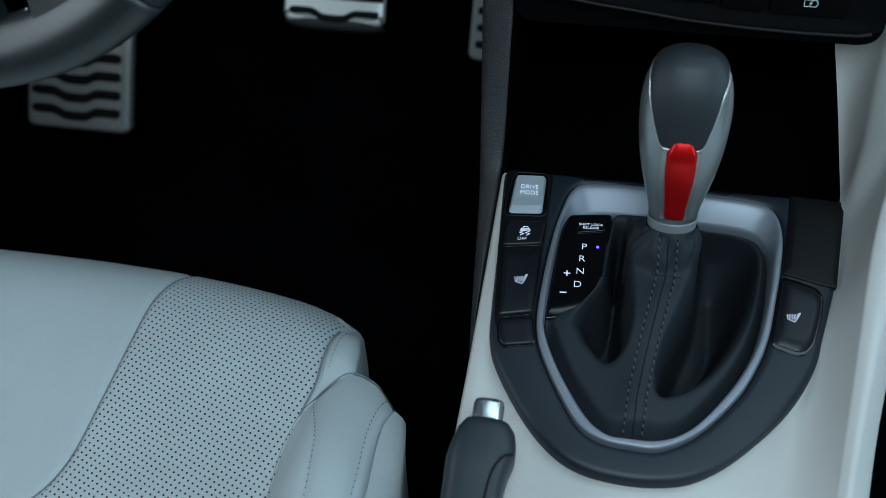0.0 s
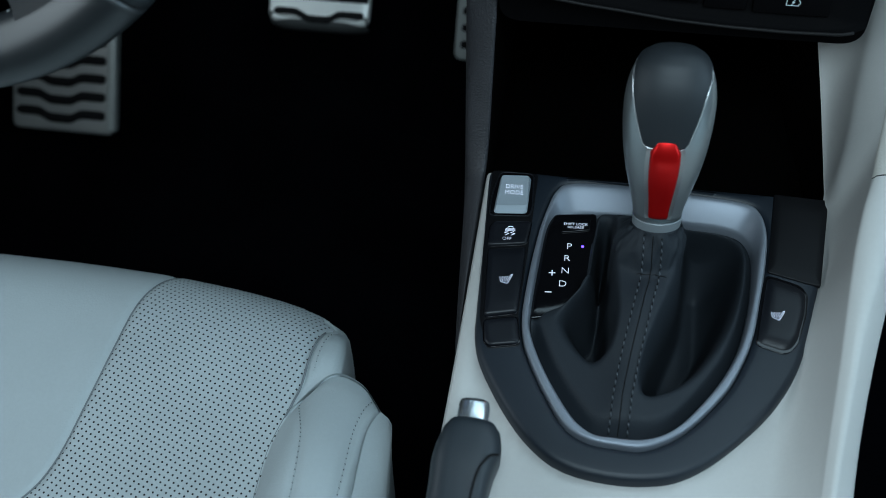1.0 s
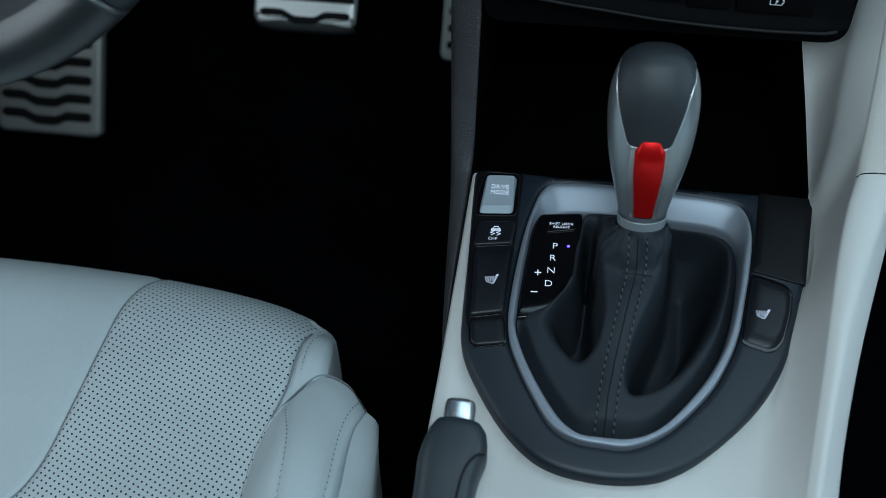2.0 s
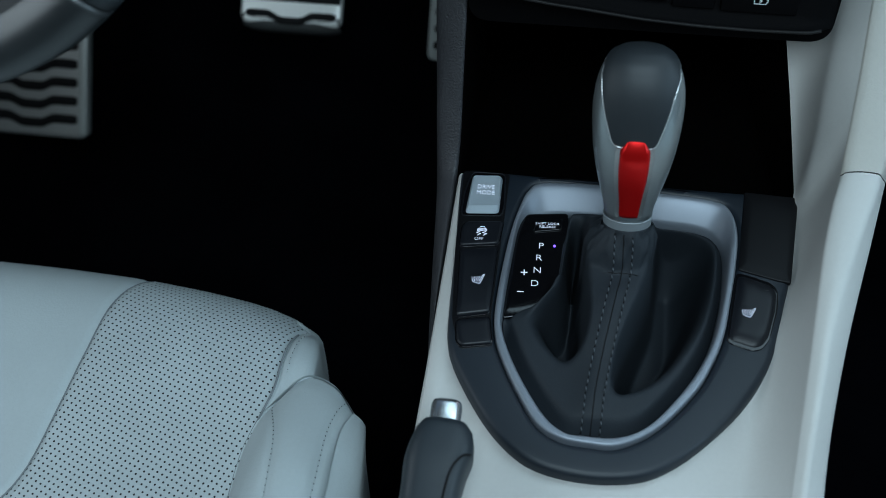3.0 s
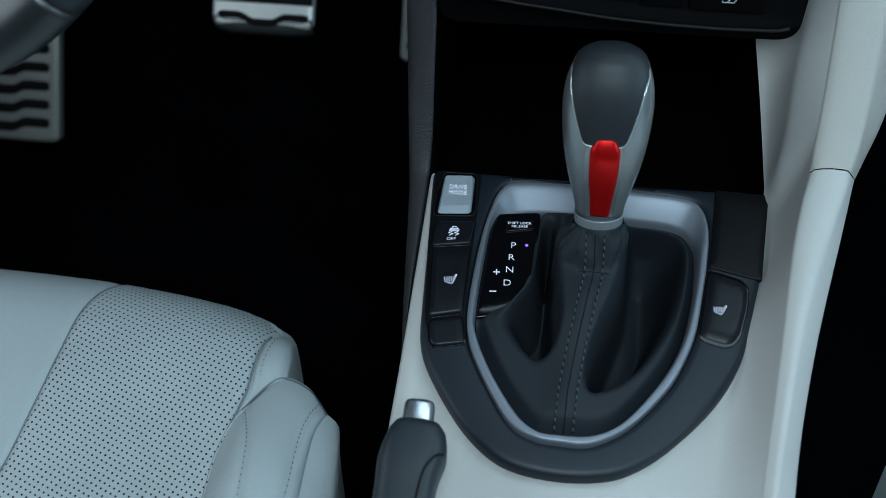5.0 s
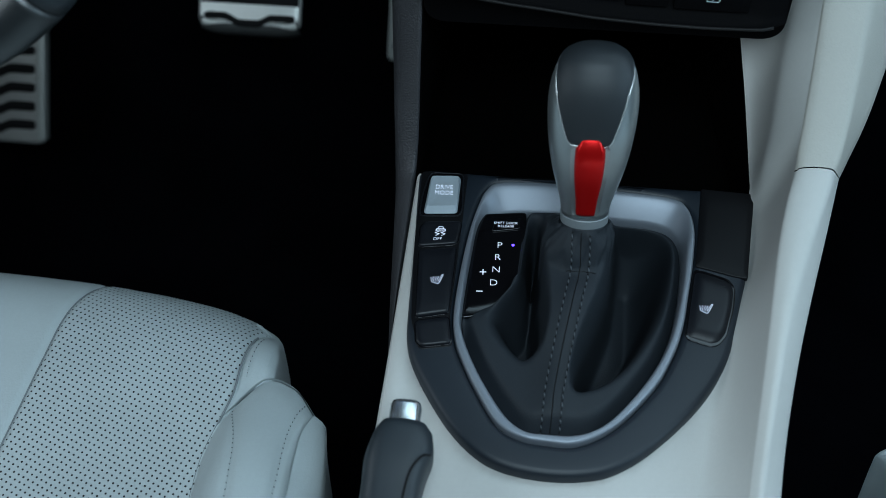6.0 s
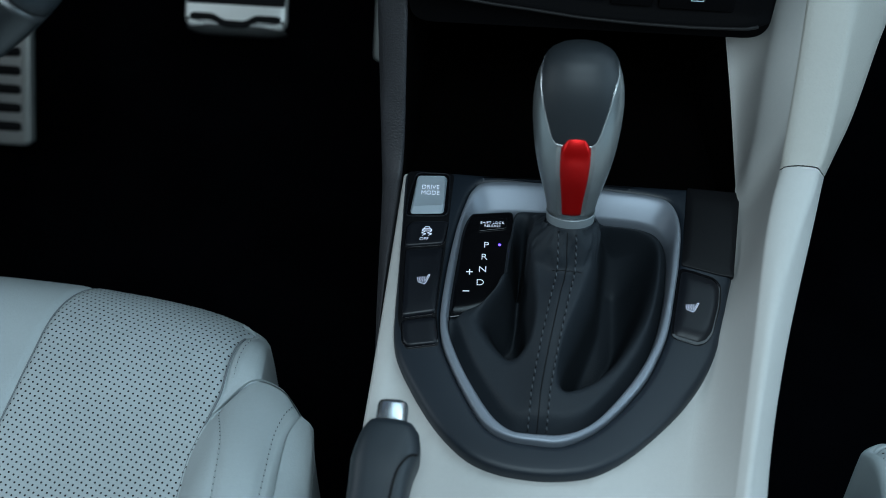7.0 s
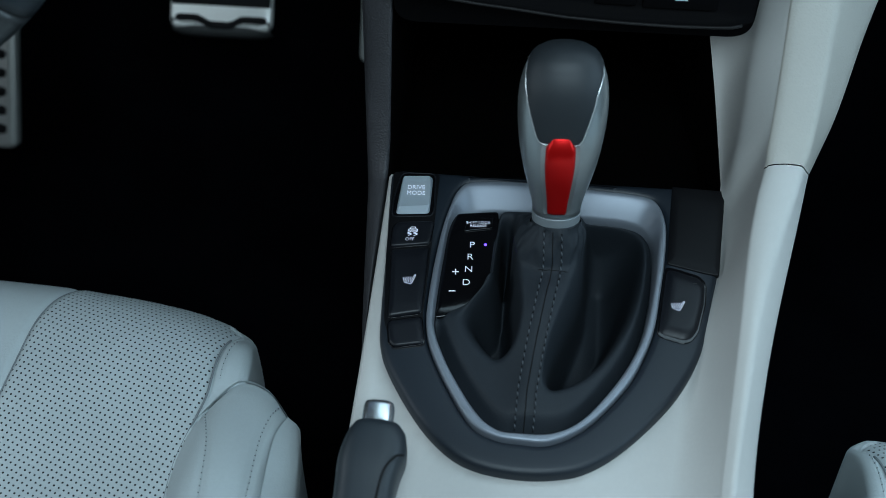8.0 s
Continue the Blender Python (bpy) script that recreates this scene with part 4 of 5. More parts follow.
def dash_rows():
    rows = []
    for i in range(50):
        x = -0.119 + 0.2355 * i / 49
        y, z = dash_section(x)
        end = smoothstep(0.085, 0.118, x)
        rows.append([(x, 0.34, z + 0.02), (x, y + 0.05, z + 0.004), (x, y + 0.010, z - 0.0015), (x, y + 0.002, z - 0.0005), (x, y - 0.0005, z + 0.0015), (x, y - 0.0005, z + 0.0035),
                     (x, y + 0.0025, z + 0.006), (x, y + 0.008 * (1 - end) + 0.002, z + 0.010), (x, y + 0.016, z + 0.045), (x, y + 0.05, z + 0.16), (x, 0.34, z + 0.22)])
    return rows


sheet("lower_fascia", dash_rows(), M_DASH, dash, "black plastic fascia with a rounded lower lip", cap_start=False)
outline = rounded([(-0.1195, 0.0845), (0.1190, 0.0868), (0.1186, 0.32), (-0.1195, 0.32)], 0.016, 6)
sheet("lower_body", [[(q.x, y, q.y) for q in outline] for y in (0.1235, 0.34)], M_DASH, dash, "black body behind the lip", ring=True, cap_start=True, cap_end=True, flat_angle=40)
# out of view: added to keep low windscreen light off the wall and footwells
upper = rounded([(0.245, 0.215), (0.235, 0.300), (0.285, 0.350), (0.600, 0.385), (0.632, 0.385), (0.632, 0.215)], 0.03, 5)
sheet("unseen_upper_body", [[(x, q.x, q.y) for q in upper] for x in (-0.795, -0.4, 0.0, 0.4, 0.795)], M_DASH, dash, "black dashboard top across the cabin, unseen, added to block windscreen light", ring=True, cap_start=True, cap_end=True, flat_angle=40)
# a lighter tube along the lip stands in for its thin highlight
lip = [(x, dash_section(x)[0] - 0.001, dash_section(x)[1] + 0.0025) for x in (-0.115 + 0.224 * k / 30 for k in range(31))]
tube("lip_highlight", lip, 0.0012, M_LIP, dash, "thin lighter strip standing for the lip's highlight")
for name, x0, x1 in (("switch_panel", -0.052, 0.010), ("switch_panel", 0.013, 0.040), ("charger_panel", 0.044, 0.092)):
    z = dash_section((x0 + x1) / 2)[1]
    bm = bmesh.new()
    box(bm, x0, x1, 0.1145, 0.124, z + 0.012, z + 0.050, 0.0012)
    for v in bm.verts:
        v.co.y += (v.co.z - z - 0.012) * 0.22
    part(name, bm, M_DASH, dash)
BATTERY = [[(-0.5, -0.28), (0.42, -0.28), (0.42, -0.12), (0.52, -0.12), (0.52, 0.12), (0.42, 0.12), (0.42, 0.28), (-0.5, 0.28), (-0.5, -0.28)], [(0.10, 0.20), (-0.10, -0.02), (0.10, 0.02), (-0.10, -0.20)]]
verts, faces = [], []
for ln in BATTERY:
    stroke(verts, faces, [(x * 0.0082, y * 0.0082) for x, y in ln], 0.00042, 0.0)
at = pose(0.0684, 0.1160, 0.1255, 90 - 13, 0, 0)
mesh_object("charging_symbol", [tuple(at @ Vector(v)) for v in verts], faces, M_PRINT, dash, "white battery charging symbol", smooth=False)

# ---- front seats ----
FRONT = [(-0.62, -0.004), (-0.49, -0.0010), (-0.42, -0.0015), (-0.35, -0.0045), (-0.289, -0.0125), (-0.245, -0.0225), (-0.2226, -0.0295), (-0.206, -0.0395), (-0.195, -0.056)]


def seat_z(x, y):
    f = soft_value(FRONT, x, 0.02)
    z = -0.040 - 0.06 * max(0.0, -0.10 - y)
    z -= 0.006 * math.sin(math.pi * min(1.0, max(0.0, (-0.225 - x) / 0.42)))
    drop = max(0.0, (y - (f - 0.070)) / 0.070)
    z -= 0.034 * drop ** 2.6
    z -= 0.004 * max(0.0, (x + 0.250) / 0.05) ** 2 * smoothstep(-0.13, -0.07, y)
    return z


# share of the bolster's width at which its two stitched lines run, by distance from the nose
STITCH_IN = [(0.0, 0.10), (0.05, 0.21), (0.10, 0.32), (0.15, 0.40), (0.20, 0.46), (0.25, 0.50), (0.30, 0.53), (0.36, 0.57), (1.0, 0.62)]
STITCH_OUT = [(0.0, 0.84), (0.15, 0.866), (0.25, 0.89), (0.36, 0.90), (1.0, 0.90)]


def between(row, u):
    i = min(len(row) - 2, int(u * (len(row) - 1)))
    return row[i].lerp(row[i + 1], u * (len(row) - 1) - i)


def seat(name, label, flip, dx, dy, group):
    ob = thing(name, (flip * -0.44 + dx, -0.25 + dy, -0.20), label, "car seat", group)

    def place(p):
        square = 0.42 * min(0.07, max(0.0, -0.222 - p[0])) if flip < 0 else 0.0    # a squarer front corner
        return Vector((flip * p[0] + dx, p[1] + dy - square, p[2]))

    def cover(part_name, rows, mat, lab="", crease=0.0024, lift=True, uv=True):
        out = []
        nv, nu = len(rows), len(rows[0])
        for j, r in enumerate(rows):
            line = []
            for i, p in enumerate(r):
                q = Vector(p)
                if lift:
                    q.z = seat_z(q.x, q.y)
                e = min(i, nu - 1 - i) / nu
                q.z -= crease * math.exp(-(e / 0.017) ** 2)
                line.append(place(q))
            out.append(line)
        return sheet(part_name, out, mat, ob, lab, uv=(lambda p: (flip * p[0] * 0.92 + p[1] * 0.38, p[1] * 0.92 - flip * p[0] * 0.38)) if uv else None)

    seam = [(-0.3450, -0.0050, 0), (-0.3490, -0.0250, 0), (-0.3545, -0.055, 0), (-0.3590, -0.092, 0), (-0.3645, -0.132, 0), (-0.3720, -0.176, 0), (-0.3860, -0.203, 0), (-0.4100, -0.221, 0), (-0.440, -0.227, 0)]
    edge = [(-0.2150, -0.0440, 0), (-0.2190, -0.0530, 0), (-0.2212, -0.0650, 0), (-0.2222, -0.0830, 0), (-0.2225, -0.1040, 0), (-0.2262, -0.1210, 0), (-0.2340, -0.152, 0), (-0.2360, -0.190, 0), (-0.2400, -0.27, 0), (-0.245, -0.40, 0)]
    mirror = [(-0.88 - x, y, z) for x, y, z in seam]
    medge = [(-0.88 - x, y, z) for x, y, z in edge]
    # plain tongue in the middle, perforated leather round it
    tongue = coons([mirror[-1], (-0.44, -0.2272, 0), seam[-1]][0:1] + [(-0.4402, -0.2272, 0), (-0.4398, -0.2272, 0)], [mirror[0], (-0.44, 0.0040, 0), seam[0]], list(reversed(mirror)), list(reversed(seam)), 50, 60)
    cover("tongue", tongue, M_SEAT, "smooth grey leather tongue")
    half = coons([(-0.44, -0.2272, 0), (-0.40, -0.36, 0), (-0.30, -0.42, 0), (-0.230, -0.40, 0)], [seam[0], (-0.289, -0.0130, 0), (-0.245, -0.0230, 0), edge[0]], list(reversed(seam)), list(reversed([(x + 0.015 * smoothstep(-0.118, -0.140, y), y, z) for x, y, z in edge])), 60, 60)
    cover("perforated_insert", half, M_PERF, "perforated grey leather insert")
    other = [[Vector((-0.88 - p.x, p.y, p.z)) for p in reversed(r)] for r in half]
    cover("perforated_insert", other, M_PERF, "perforated grey leather insert")
    # front roll below the cushion's edge
    rows = []
    for i in range(60):
        x = -0.656 + 0.432 * i / 59
        f = soft_value(FRONT, max(x, -0.88 - x), 0.02) - 0.0005
        z = seat_z(max(x, -0.88 - x), f)
        rows.append([place((x, f - 0.004, z)), place((x, f + 0.003, z - 0.006)), place((x, f + 0.006, z - 0.016)), place((x, f + 0.004, z - 0.05)), place((x, f - 0.02, z - 0.10)), place((x, f - 0.06, -0.24))])
    sheet("front_roll", rows, M_SEAT, ob)
    # welt strip and side gusset at the front corner
    for side in (0, 1):
        def at(p):
            return place((-0.88 - p[0], p[1], p[2])) if side else place(p)
        path = [(-0.240, -0.0245), (-0.228, -0.0300), (-0.2190, -0.0370)] + [(x, y) for x, y, _ in edge[:7]]
        top = [Vector((x, y, seat_z(x, y))) for x, y in path]
        turn_at = [(0.0, 80.0), (0.10, 55.0), (0.17, 25.0), (0.24, -8.0), (0.34, -6.0), (0.45, 0.0)]
        reach = [(0.0, 0.0030), (0.12, 0.0050), (0.20, 0.0080), (0.26, 0.0115), (0.32, 0.0150), (0.42, 0.0200), (0.6, 0.0230), (1.0, 0.0240)]
        if flip < 0:
            turn_at = [(0.0, 80.0), (0.10, 66.0), (0.20, 45.0), (0.32, 16.0), (0.45, 0.0)]
            reach = [(0.0, 0.0050), (0.12, 0.0070), (0.22, 0.0100), (0.32, 0.0120), (0.5, 0.0150), (0.7, 0.0175), (1.0, 0.0190)]
        rows, st = [], []
        for k, p in enumerate(spline(top, 52)):
            v = k / 51
            w, th = soft_value(reach, v, 0.04), radians(soft_value(turn_at, v, 0.04))
            o = Vector((math.cos(th), math.sin(th), 0))
            d = 0.015 * smoothstep(0.50, 0.92, v)
            e = 1 - smoothstep(0.08, 0.36, v)
            line = [p - o * 0.0005 - Vector((0, 0, 0.003)), p + o * 0.0012 + Vector((0, 0, 0.0003 - 0.0022 * e)), p + o * (w * 0.30) + Vector((0, 0, 0.0004 - d - 0.004 * e)), p + o * (w * 0.62) - Vector((0, 0, 0.0012 + d + 0.007 * e)),
                    p + o * (w * 0.88) - Vector((0, 0, 0.0030 + d + 0.009 * e)), p + o * w - Vector((0, 0, 0.011 + d + 0.010 * e)), p + o * (w * 0.92) - Vector((0, 0, 0.06)), p + o * (w * 0.4) - Vector((0, 0, 0.14))]
            if flip < 0:
                # the inner flank tucks in under the cushion
                line = line[:4] + [p + o * (w * 0.80) - Vector((0, 0, 0.0055 + d + 0.009 * e)), p + o * (w * 0.78) - Vector((0, 0, 0.014 + d + 0.010 * e)), p + o * (w * 0.55) - Vector((0, 0, 0.05)), p - o * (w * 0.2) - Vector((0, 0, 0.14))]
            rows.append([at(q) for q in spline(line, 26)])
            if v > 0.30:
                st.append(at(p + o * min(0.0055, w * 0.36) + Vector((0, 0, 0.0005 - d))))
        tube("welt", [at(p - Vector((0, 0, 0.0036))) for p in spline(top[1:], 46)], 0.0019, M_SEAT, ob, sides=8)
        sheet("gusset", rows, M_SEAT, ob, "grey leather corner gusset")
        stitches("stitching", st[:-3], M_THREAD, ob, length=0.0032, gap=0.0014, radius=0.00042, holes=M_HOLE)
        tube("seam", [at(Vector((x, y, seat_z(x, y) - 0.0007))) for x, y, _ in spline(edge[1:8], 48)], 0.0008, M_SEAM, ob)
        tube("seam", [at(Vector((x, y, seat_z(x, y) - 0.0021))) for x, y, _ in spline(seam, 70)], 0.0007, M_SEAM, ob)
        # side bolster
        inner = [(-0.2260, -0.1235, -0.0410), (-0.2350, -0.150, -0.0450), (-0.2365, -0.187, -0.0470), (-0.2430, -0.270, -0.056), (-0.250, -0.40, -0.06)]
        outer = [(-0.1665, -0.1185, -0.0380), (-0.1705, -0.1351, -0.0300), (-0.1698, -0.156, -0.0200), (-0.1690, -0.176, -0.0145), (-0.1682, -0.191, -0.0100), (-0.171, -0.270, -0.004), (-0.176, -0.40, -0.004)]
        nose = [inner[0], (-0.2151, -0.1068, -0.0405), (-0.2093, -0.0981, -0.0410), (-0.2044, -0.0930, -0.0420), (-0.1987, -0.0913, -0.0430), (-0.1908, -0.0929, -0.0440), (-0.1801, -0.0995, -0.0440), outer[0]]
        tail = [inner[-1], (-0.215, -0.40, 0.0), outer[-1]]
        grid = coons(nose, tail, inner, outer, 40, 60)
        for _ in range(12):
            grid = [grid[0]] + [[r[0]] + [(r[i - 1] + r[i + 1] + grid[j - 1][i] + grid[j + 1][i]) / 4 for i in range(1, 39)] + [r[-1]] for j, r in list(enumerate(grid))[1:-1]] + [grid[-1]]
        rows = []
        for j, r in enumerate(grid):
            v = j / 59
            line = []
            for i, p in enumerate(r):
                u = i / 39
                bulge = 0.017 * math.sin(math.pi * u) ** 0.8 * smoothstep(-0.02, 0.30, v)
                tuck = -0.0014 * math.exp(-((i - 39 * soft_value(STITCH_IN, v, 0.03)) / 1.3) ** 2) - 0.0014 * math.exp(-((i - 39 * soft_value(STITCH_OUT, v, 0.03)) / 1.3) ** 2) - 0.004 * math.exp(-(u / 0.03) ** 2) - 0.0055 * math.exp(-((1 - u) / 0.03) ** 2) - 0.0045 * math.exp(-(j / 1.3) ** 2)
                line.append(at((p.x, p.y, p.z + bulge + tuck)))
            rows.append(line)
        sheet("bolster", rows, M_SEAT, ob, "smooth grey leather side bolster")
        # its front drops away below the nose
        drop = []
        ns = spline(nose, 30)
        for k, p in enumerate(ns):
            o = Vector((p.x + 0.21, p.y + 0.16, 0)).normalized()
            drop.append([at(p - Vector((0, 0, 0.0005))), at(p + o * 0.0012 - Vector((0, 0, 0.006))), at(p + o * 0.0005 - Vector((0, 0, 0.03))), at(p - Vector((0, 0, 0.14)))])
        sheet("bolster_front", drop, M_SEAT, ob)
        st_in = [between(rows[j], soft_value(STITCH_IN, j / 59, 0.03)) + Vector((0, 0, 0.0002)) for j in range(1, 50)]
        stitches("stitching", st_in, M_THREAD, ob, length=0.0032, gap=0.0015, radius=0.00042, holes=M_HOLE)
        st_out = [between(rows[j], soft_value(STITCH_OUT, j / 59, 0.03)) + Vector((0, 0, 0.0003)) for j in range(0, 50)]
        stitches("stitching", st_out, M_THREAD, ob, length=0.0032, gap=0.0015, radius=0.00042, holes=M_HOLE)
        # outer side cover with its piped edge
        piping = [rows[j][-1] + Vector((0, 0, 0.0006)) for j in range(0, 60, 2)]
        tube("piping", piping, 0.0018, M_SEAT, ob, sides=10)
        out_rows = []
        base = spline(outer, 40)
        foot = spline([(-0.1612, -0.1195, -0.0460), (-0.1585, -0.1351, -0.0385), (-0.1560, -0.152, -0.0320), (-0.1530, -0.176, -0.0260), (-0.1515, -0.195, -0.0235), (-0.151, -0.270, -0.018), (-0.151, -0.40, -0.016)], 40)
        for k in range(40):
            p, q = base[k], foot[k]
            out_rows.append([at(w) for w in spline([p - Vector((0, 0, 0.001)), p.lerp(q, 0.35) + Vector((0, 0, 0.0025)), q, q + Vector((0.0012, 0.001, -0.012)), q + Vector((-0.002, 0.0, -0.06)), q + Vector((-0.004, -0.004, -0.18))], 20)])
        sheet("side_cover", out_rows, M_SEAT, ob, "grey fabric-backed side cover")
        stitches("stitching", [(r[5] + r[6]) / 2 + Vector((0, 0, 0.0003)) for r in out_rows[0:34]], M_THREAD, ob, length=0.0024, gap=0.0012, radius=0.0004)
    bm = bmesh.new()
    box(bm, min(flip * -0.63, flip * -0.25) + dx, max(flip * -0.63, flip * -0.25) + dx, -0.60 + dy, -0.15 + dy, FLOOR, -0.13, 0.02)
    part("seat_base", bm, M_SHELL, ob, "black seat frame cover")
    return ob


seat("driver_seat", "pale grey leather driver's seat cushion with perforated inserts", 1, 0.0, 0.0, "front seats")
seat("passenger_seat", "pale grey leather passenger seat cushion with perforated inserts", -1, -0.0065, -0.0520, "front seats")

# ---- parking brake ----
brake = thing("parking_brake", (-0.10, -0.25, -0.01), "dark leather parking brake lever with a silver release button", "parking brake")


SHOULDER = [(-0.40, 0.0), (-0.190, -0.0004), (-0.181, 0.0004), (-0.173, 0.0026), (-0.162, 0.0026), (-0.156, 0.0014), (-0.152, 0.0)]
TAPER = [(-0.40, 0.0), (-0.178, 0.0), (-0.170, 0.0010), (-0.158, 0.0028), (-0.152, 0.0030)]


def grip_rows():
    rows = []
    stations = [(-0.1525, 0.004), (-0.1530, 0.0112), (-0.1550, 0.0148), (-0.1595, 0.0170), (-0.165, 0.0178), (-0.170, 0.0182), (-0.174, 0.0183), (-0.178, 0.0183), (-0.182, 0.0182), (-0.187, 0.0179), (-0.193, 0.0175), (-0.21, 0.0172), (-0.25, 0.0175), (-0.30, 0.018), (-0.36, 0.017), (-0.40, 0.015)]
    for y, r in stations:
        z = 0.022 + (y + 0.15) * 0.10
        cx = -0.1020 + (y + 0.15) * 0.02
        row = []
        for k in range(40):
            a = 2 * math.pi * k / 40
            ca, sa = math.cos(a), math.sin(a)
            sx = math.copysign(abs(ca) ** 0.62, ca) * r
            sz = math.copysign(abs(sa) ** 0.62, sa) * r * 0.95
            swell = value(SHOULDER, y) * max(0.0, ca) ** 0.6 + value(TAPER, y) * max(0.0, -ca) ** 0.6
            row.append((cx + sx + swell, y, z + sz))
        rows.append(row)
    return rows


gr = grip_rows()
sheet("grip", gr, M_GRIP, brake, "dark grey leather grip", ring=True, cap_start=True, cap_end=True)
# thumb panel let into the side of the grip
tp = [(-0.0828, -0.174, 0.0300), (-0.0868, -0.178, 0.0358), (-0.0925, -0.188, 0.0362), (-0.0950, -0.208, 0.0335), (-0.0960, -0.248, 0.0295), (-0.096, -0.300, 0.025)]
tube("grip_seam", spline(tp, 50), 0.0007, M_RUBBER, brake)
btn = []
for y, r in ((-0.155, 0.0092), (-0.1420, 0.0092), (-0.1397, 0.0086), (-0.1385, 0.0068)):
    btn.append([(-0.1008 + math.copysign(abs(math.cos(a)) ** 0.6, math.cos(a)) * r, y, 0.0235 + math.copysign(abs(math.sin(a)) ** 0.6, math.sin(a)) * r * 0.85) for a in (2 * math.pi * k / 32 for k in range(32))])
sheet("release_button", btn, M_PUSH, brake, "silver push button", ring=True, cap_start=True, cap_end=True, flat_angle=60)

# ---- pedals ----
def wavy_bar(x0, x1, z, thick, shape=0.006):
    """Outline of a rubber bar that dips in the middle."""
    top, low = [], []
    for k in range(25):
        t = k / 24
        dip = -shape * smoothstep(0.22, 0.40, t) * (1 - smoothstep(0.58, 0.74, t))
        x = x0 + (x1 - x0) * t
        end = min(1.0, 0.35 + min(t, 1 - t) / 0.03)
        top.append((x, z + dip + thick / 2 * end ** 0.5))
        low.append((x, z + dip - thick / 2 * end ** 0.5))
    return top, low


def pedal(name, label, width, height, bars, m, thick=0.008, rim=0.0, mat=None, thick_bar=0.0085):
    ob = thing(name, tuple(m.translation), label, "pedal")
    line = rounded([(-width / 2, 0), (width / 2, 0), (width / 2, height), (-width / 2, height)], 0.009, 5)
    cx, cz = 0.0, height / 2

    def row(k, y):
        return [m @ Vector((cx + (p.x - cx) * (1 - k / (width / 2)), y, cz + (p.y - cz) * (1 - k / (height / 2)))) for p in line]
    sheet("pedal_plate", [row(0.003, thick), row(0, thick * 0.5), row(0, -0.001), row(0.0015, -0.003), row(0.004, -0.0035)], mat or M_METAL, ob, "brushed metal pedal plate", ring=True, cap_start=True, cap_end=True)
    if rim:
        bm = bmesh.new()
        box(bm, width / 2 - rim, width / 2 + 0.002, -0.007, thick, 0.004, height, 0.003)
        me_part = part("raised_edge", bm, M_EDGE, ob, "raised metal edge in a brighter tone")
        for v in me_part.data.vertices:
            v.co = Vector(scaled(m @ (v.co / SIZE)))
    for z in bars:
        top, low = wavy_bar(-width / 2 + 0.006, width / 2 - (0.0015 if rim else 0.005) - rim, z, thick_bar)
        rows = [[m @ Vector((x, -0.0030, zz)) for x, zz in top], [m @ Vector((x, -0.0058, zz - 0.001)) for x, zz in top], [m @ Vector((x, -0.0058, zz + 0.001)) for x, zz in low], [m @ Vector((x, -0.0030, zz)) for x, zz in low]]
        sheet("rubber_strip", rows, M_RUBBER, ob, "black rubber strip")
    return ob


pedal("brake_pedal", "brushed metal brake pedal with black rubber strips", 0.100, 0.062, [0.0100], pose(-0.3245, 0.358, -0.1585, -46, 0, 0), thick_bar=0.0074)
foot_bm = bmesh.new()
box(foot_bm, -0.048, 0.048, -0.0062, 0.004, 0.0222, 0.061, 0.0015)
PEDAL = pose(-0.3245, 0.358, -0.1585, -46, 0, 0)
for v in foot_bm.verts:
    v.co = PEDAL @ v.co
bm = bmesh.new()
box(bm, -0.335, -0.315, 0.385, 0.41, -0.13, 0.25, 0.004)
# these two plates get darker metal than the brake, for less light
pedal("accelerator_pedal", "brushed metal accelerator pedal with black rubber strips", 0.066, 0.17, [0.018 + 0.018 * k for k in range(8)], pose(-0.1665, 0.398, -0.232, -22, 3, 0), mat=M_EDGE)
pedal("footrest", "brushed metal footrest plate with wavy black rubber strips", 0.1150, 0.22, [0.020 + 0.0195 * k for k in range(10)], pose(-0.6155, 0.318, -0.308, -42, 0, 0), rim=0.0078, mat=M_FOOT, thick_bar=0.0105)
arm_bm = bm
brake_ob = next(o for o in scene.objects if o.name == "brake_pedal")
part("pedal_pad", foot_bm, M_RUBBER, brake_ob, "black rubber tread pad")
lip_rows = []
for k in range(17):
    x = -0.0485 + 0.097 * k / 16
    cut = 0.004 * (abs(x) / 0.0485) ** 6
    lip_rows.append([PEDAL @ Vector((x, y, z + cut)) for y, z in ((-0.0037, 0.0055), (-0.0030, 0.001), (-0.0003, -0.0028), (0.004, -0.0055), (0.010, -0.0070), (0.016, -0.0072))])
sheet("pedal_lip", lip_rows, M_BENT, brake_ob, "metal lower lip bent back, shade in its colour")
part("pedal_arm", arm_bm, M_RUBBER, brake_ob, "black steel pedal arm")

# ---- steering wheel ----
wheel = thing("steering_wheel", (-0.44, 0.041, 0.337), "dark leather steering wheel with silver spoke trim", "steering wheel")
WC, WU, WN = Vector((-0.44, 0.041, 0.3310)), Vector((0, 0.42, 0.9075)), Vector((0, 0.9075, -0.42))


def rim_rows(a0, a1, n, r=0.0205):
    rows = []
    for i in range(n):
        a = radians(a0 + (a1 - a0) * i / (n - 1))
        out = Vector((math.cos(a), 0, 0)) + WU * math.sin(a)
        c = WC + out * 0.1803
        rows.append([c + out * (r * math.cos(b)) + WN * (r * 0.95 * math.sin(b)) for b in (2 * math.pi * k / 28 for k in range(28))])
    return rows


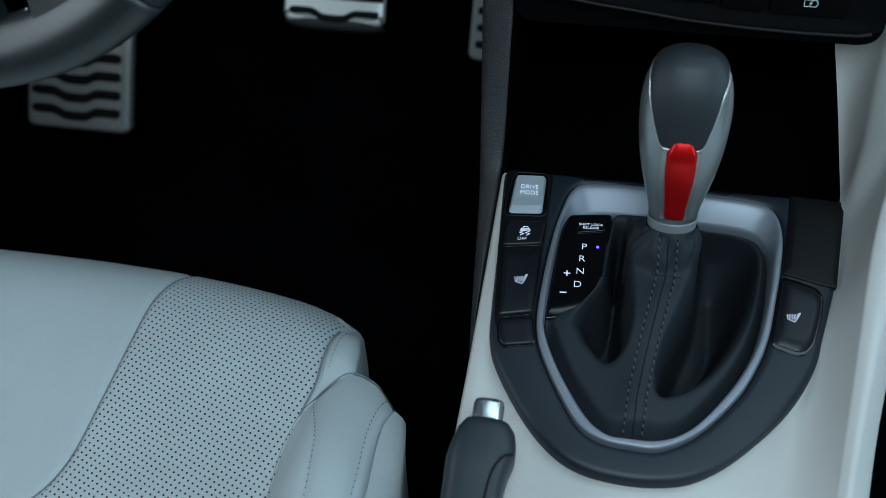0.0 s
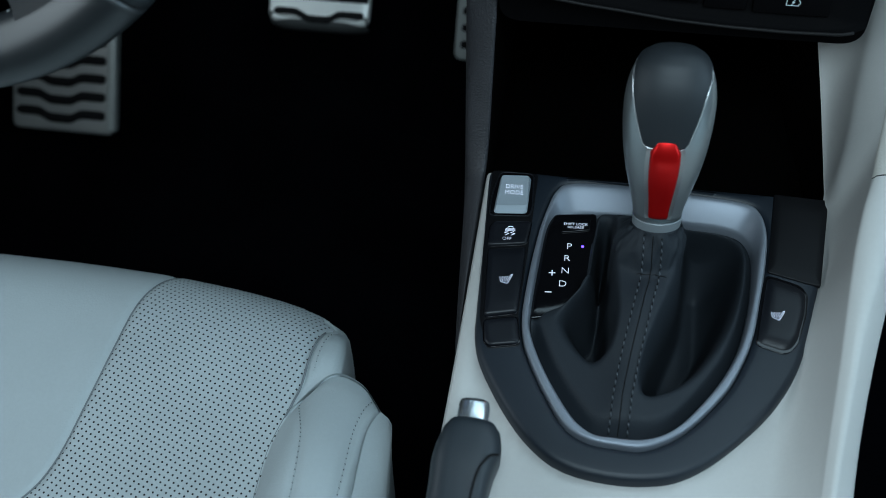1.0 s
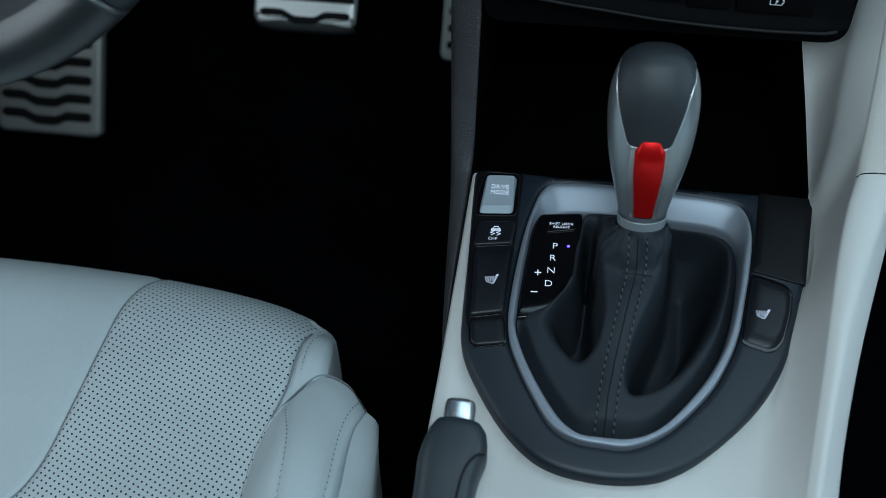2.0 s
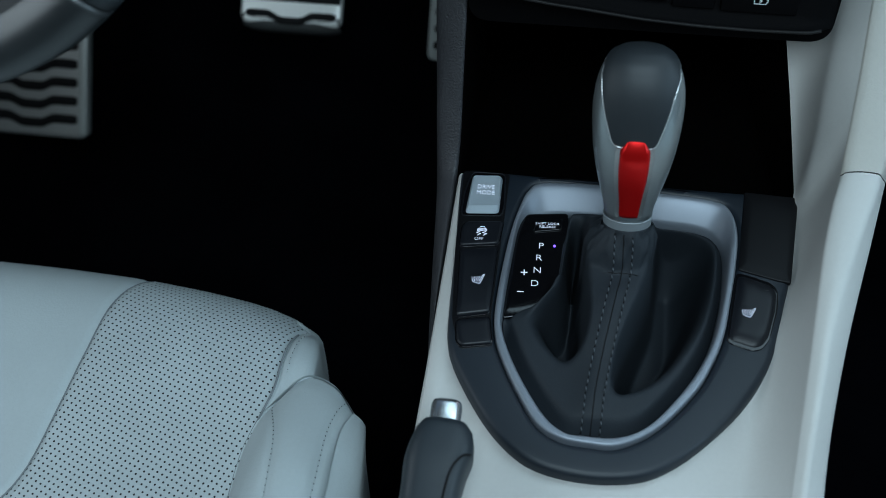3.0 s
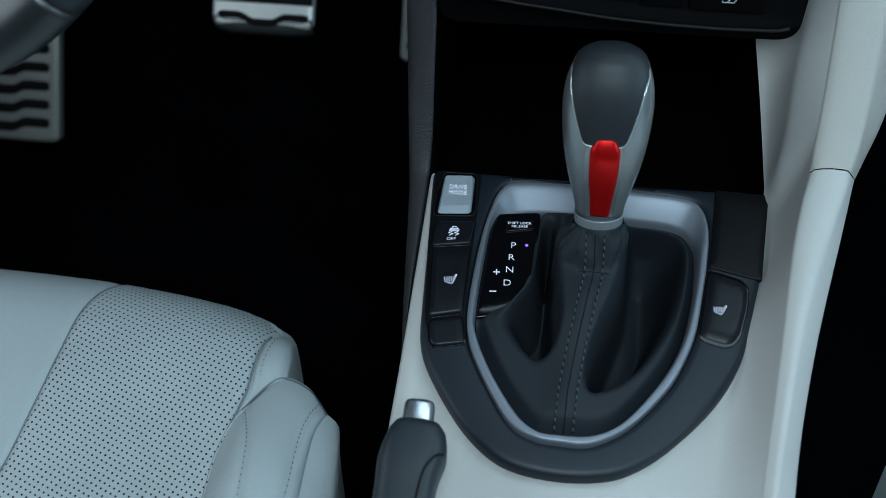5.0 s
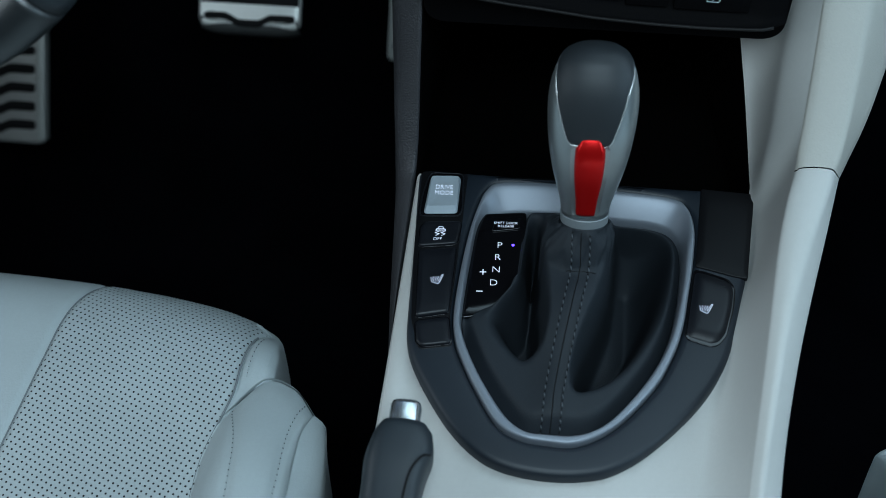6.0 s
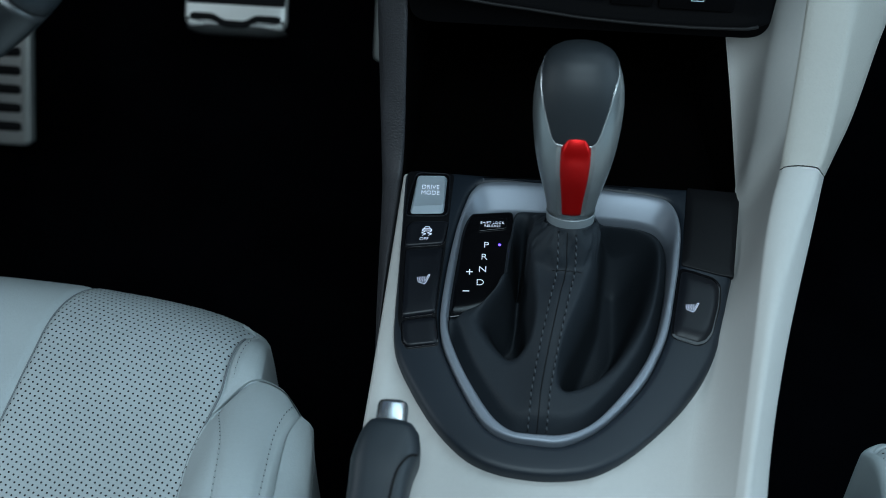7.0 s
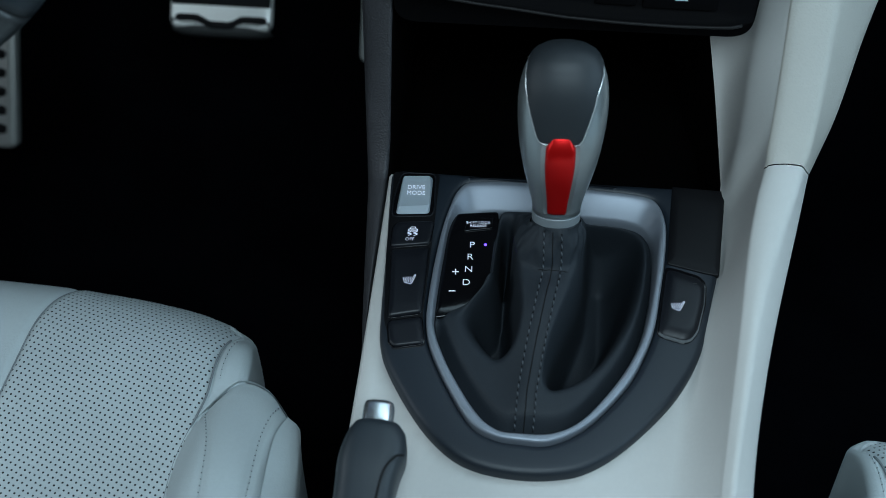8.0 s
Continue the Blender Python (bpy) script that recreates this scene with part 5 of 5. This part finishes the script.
sheet("rim", rim_rows(-138, -44.5, 64), M_WHEEL, wheel, "smooth dark leather lower rim", ring=True, cap_start=True, cap_end=True)
sheet("rim", rim_rows(-43.8, 221.4, 120), M_GRIP, wheel, "black perforated leather rim", ring=True, cap_start=True, cap_end=True)
hub = []
for d, r in ((0.05, 0.05), (0.02, 0.075), (-0.015, 0.072), (-0.026, 0.055)):
    hub.append([WC + WN * d + Vector((r * math.cos(b), 0, 0)) + WU * (r * 0.85 * math.sin(b)) for b in (2 * math.pi * k / 40 for k in range(40))])
sheet("hub", hub, M_PANEL, wheel, "black airbag hub", ring=True, cap_start=True, cap_end=True)
for a, half in ((-90, 0.048), (0, 0.022), (180, 0.022)):
    o = Vector((math.cos(radians(a)), 0, 0)) + WU * math.sin(radians(a))
    s = Vector((-math.sin(radians(a)), 0, 0)) + WU * math.cos(radians(a))
    rows = []
    for d in (0.06, 0.09, 0.13, 0.175):
        w = half * (1 - 0.25 * math.sin(math.pi * (d - 0.06) / 0.115))
        rows.append([WC + o * d + s * (w * math.cos(b)) + WN * (0.008 * math.sin(b)) for b in (2 * math.pi * k / 24 for k in range(24))])
    sheet("spoke", rows, M_PANEL, wheel, "satin spoke", ring=True, cap_start=True, cap_end=True)
# the lower spoke flares into the rim round an open slot
flare = ([(-48 - 16.5 * k / 10, 0.118) for k in range(11)], [(-73 - 22 * k / 10, 0.118) for k in range(11)])
for piece in flare:
    rows = []
    for a, inner in piece:
        o = Vector((math.cos(radians(a)), 0, 0)) + WU * math.sin(radians(a))
        rows.append([WC + o * r + WN * d for r, d in ((0.172, -0.0165), (0.166, -0.0135), (0.158, -0.0090), ((0.158 + inner) / 2, -0.0055), (inner + 0.001, -0.0045), (inner, -0.0025), (inner + 0.001, 0.004), (0.166, 0.006))])
    sheet("spoke_flare", rows, M_SPOKE, wheel, "dark lower spoke flare")
slot = [(-64.5 - 8.5 * k / 8, 0.1590 - 0.0016 * math.cos(math.pi * k / 4)) for k in range(9)]
tube("slot_trim", [WC + (Vector((math.cos(radians(a)), 0, 0)) + WU * math.sin(radians(a))) * (r + 0.0006) - WN * 0.0030 for a, r in slot[2:6]], 0.0004, M_EDGE, wheel, "bright edge of the spoke slot")
column = [[WC + WN * d + Vector((r * math.cos(b), 0, 0)) + WU * (r * math.sin(b)) for b in (2 * math.pi * k / 24 for k in range(24))] for d, r in ((0.04, 0.045), (0.10, 0.05), (0.70, 0.05))]
sheet("steering_column", column, M_PANEL, wheel, "black steering column shroud", ring=True, cap_start=True, cap_end=True)
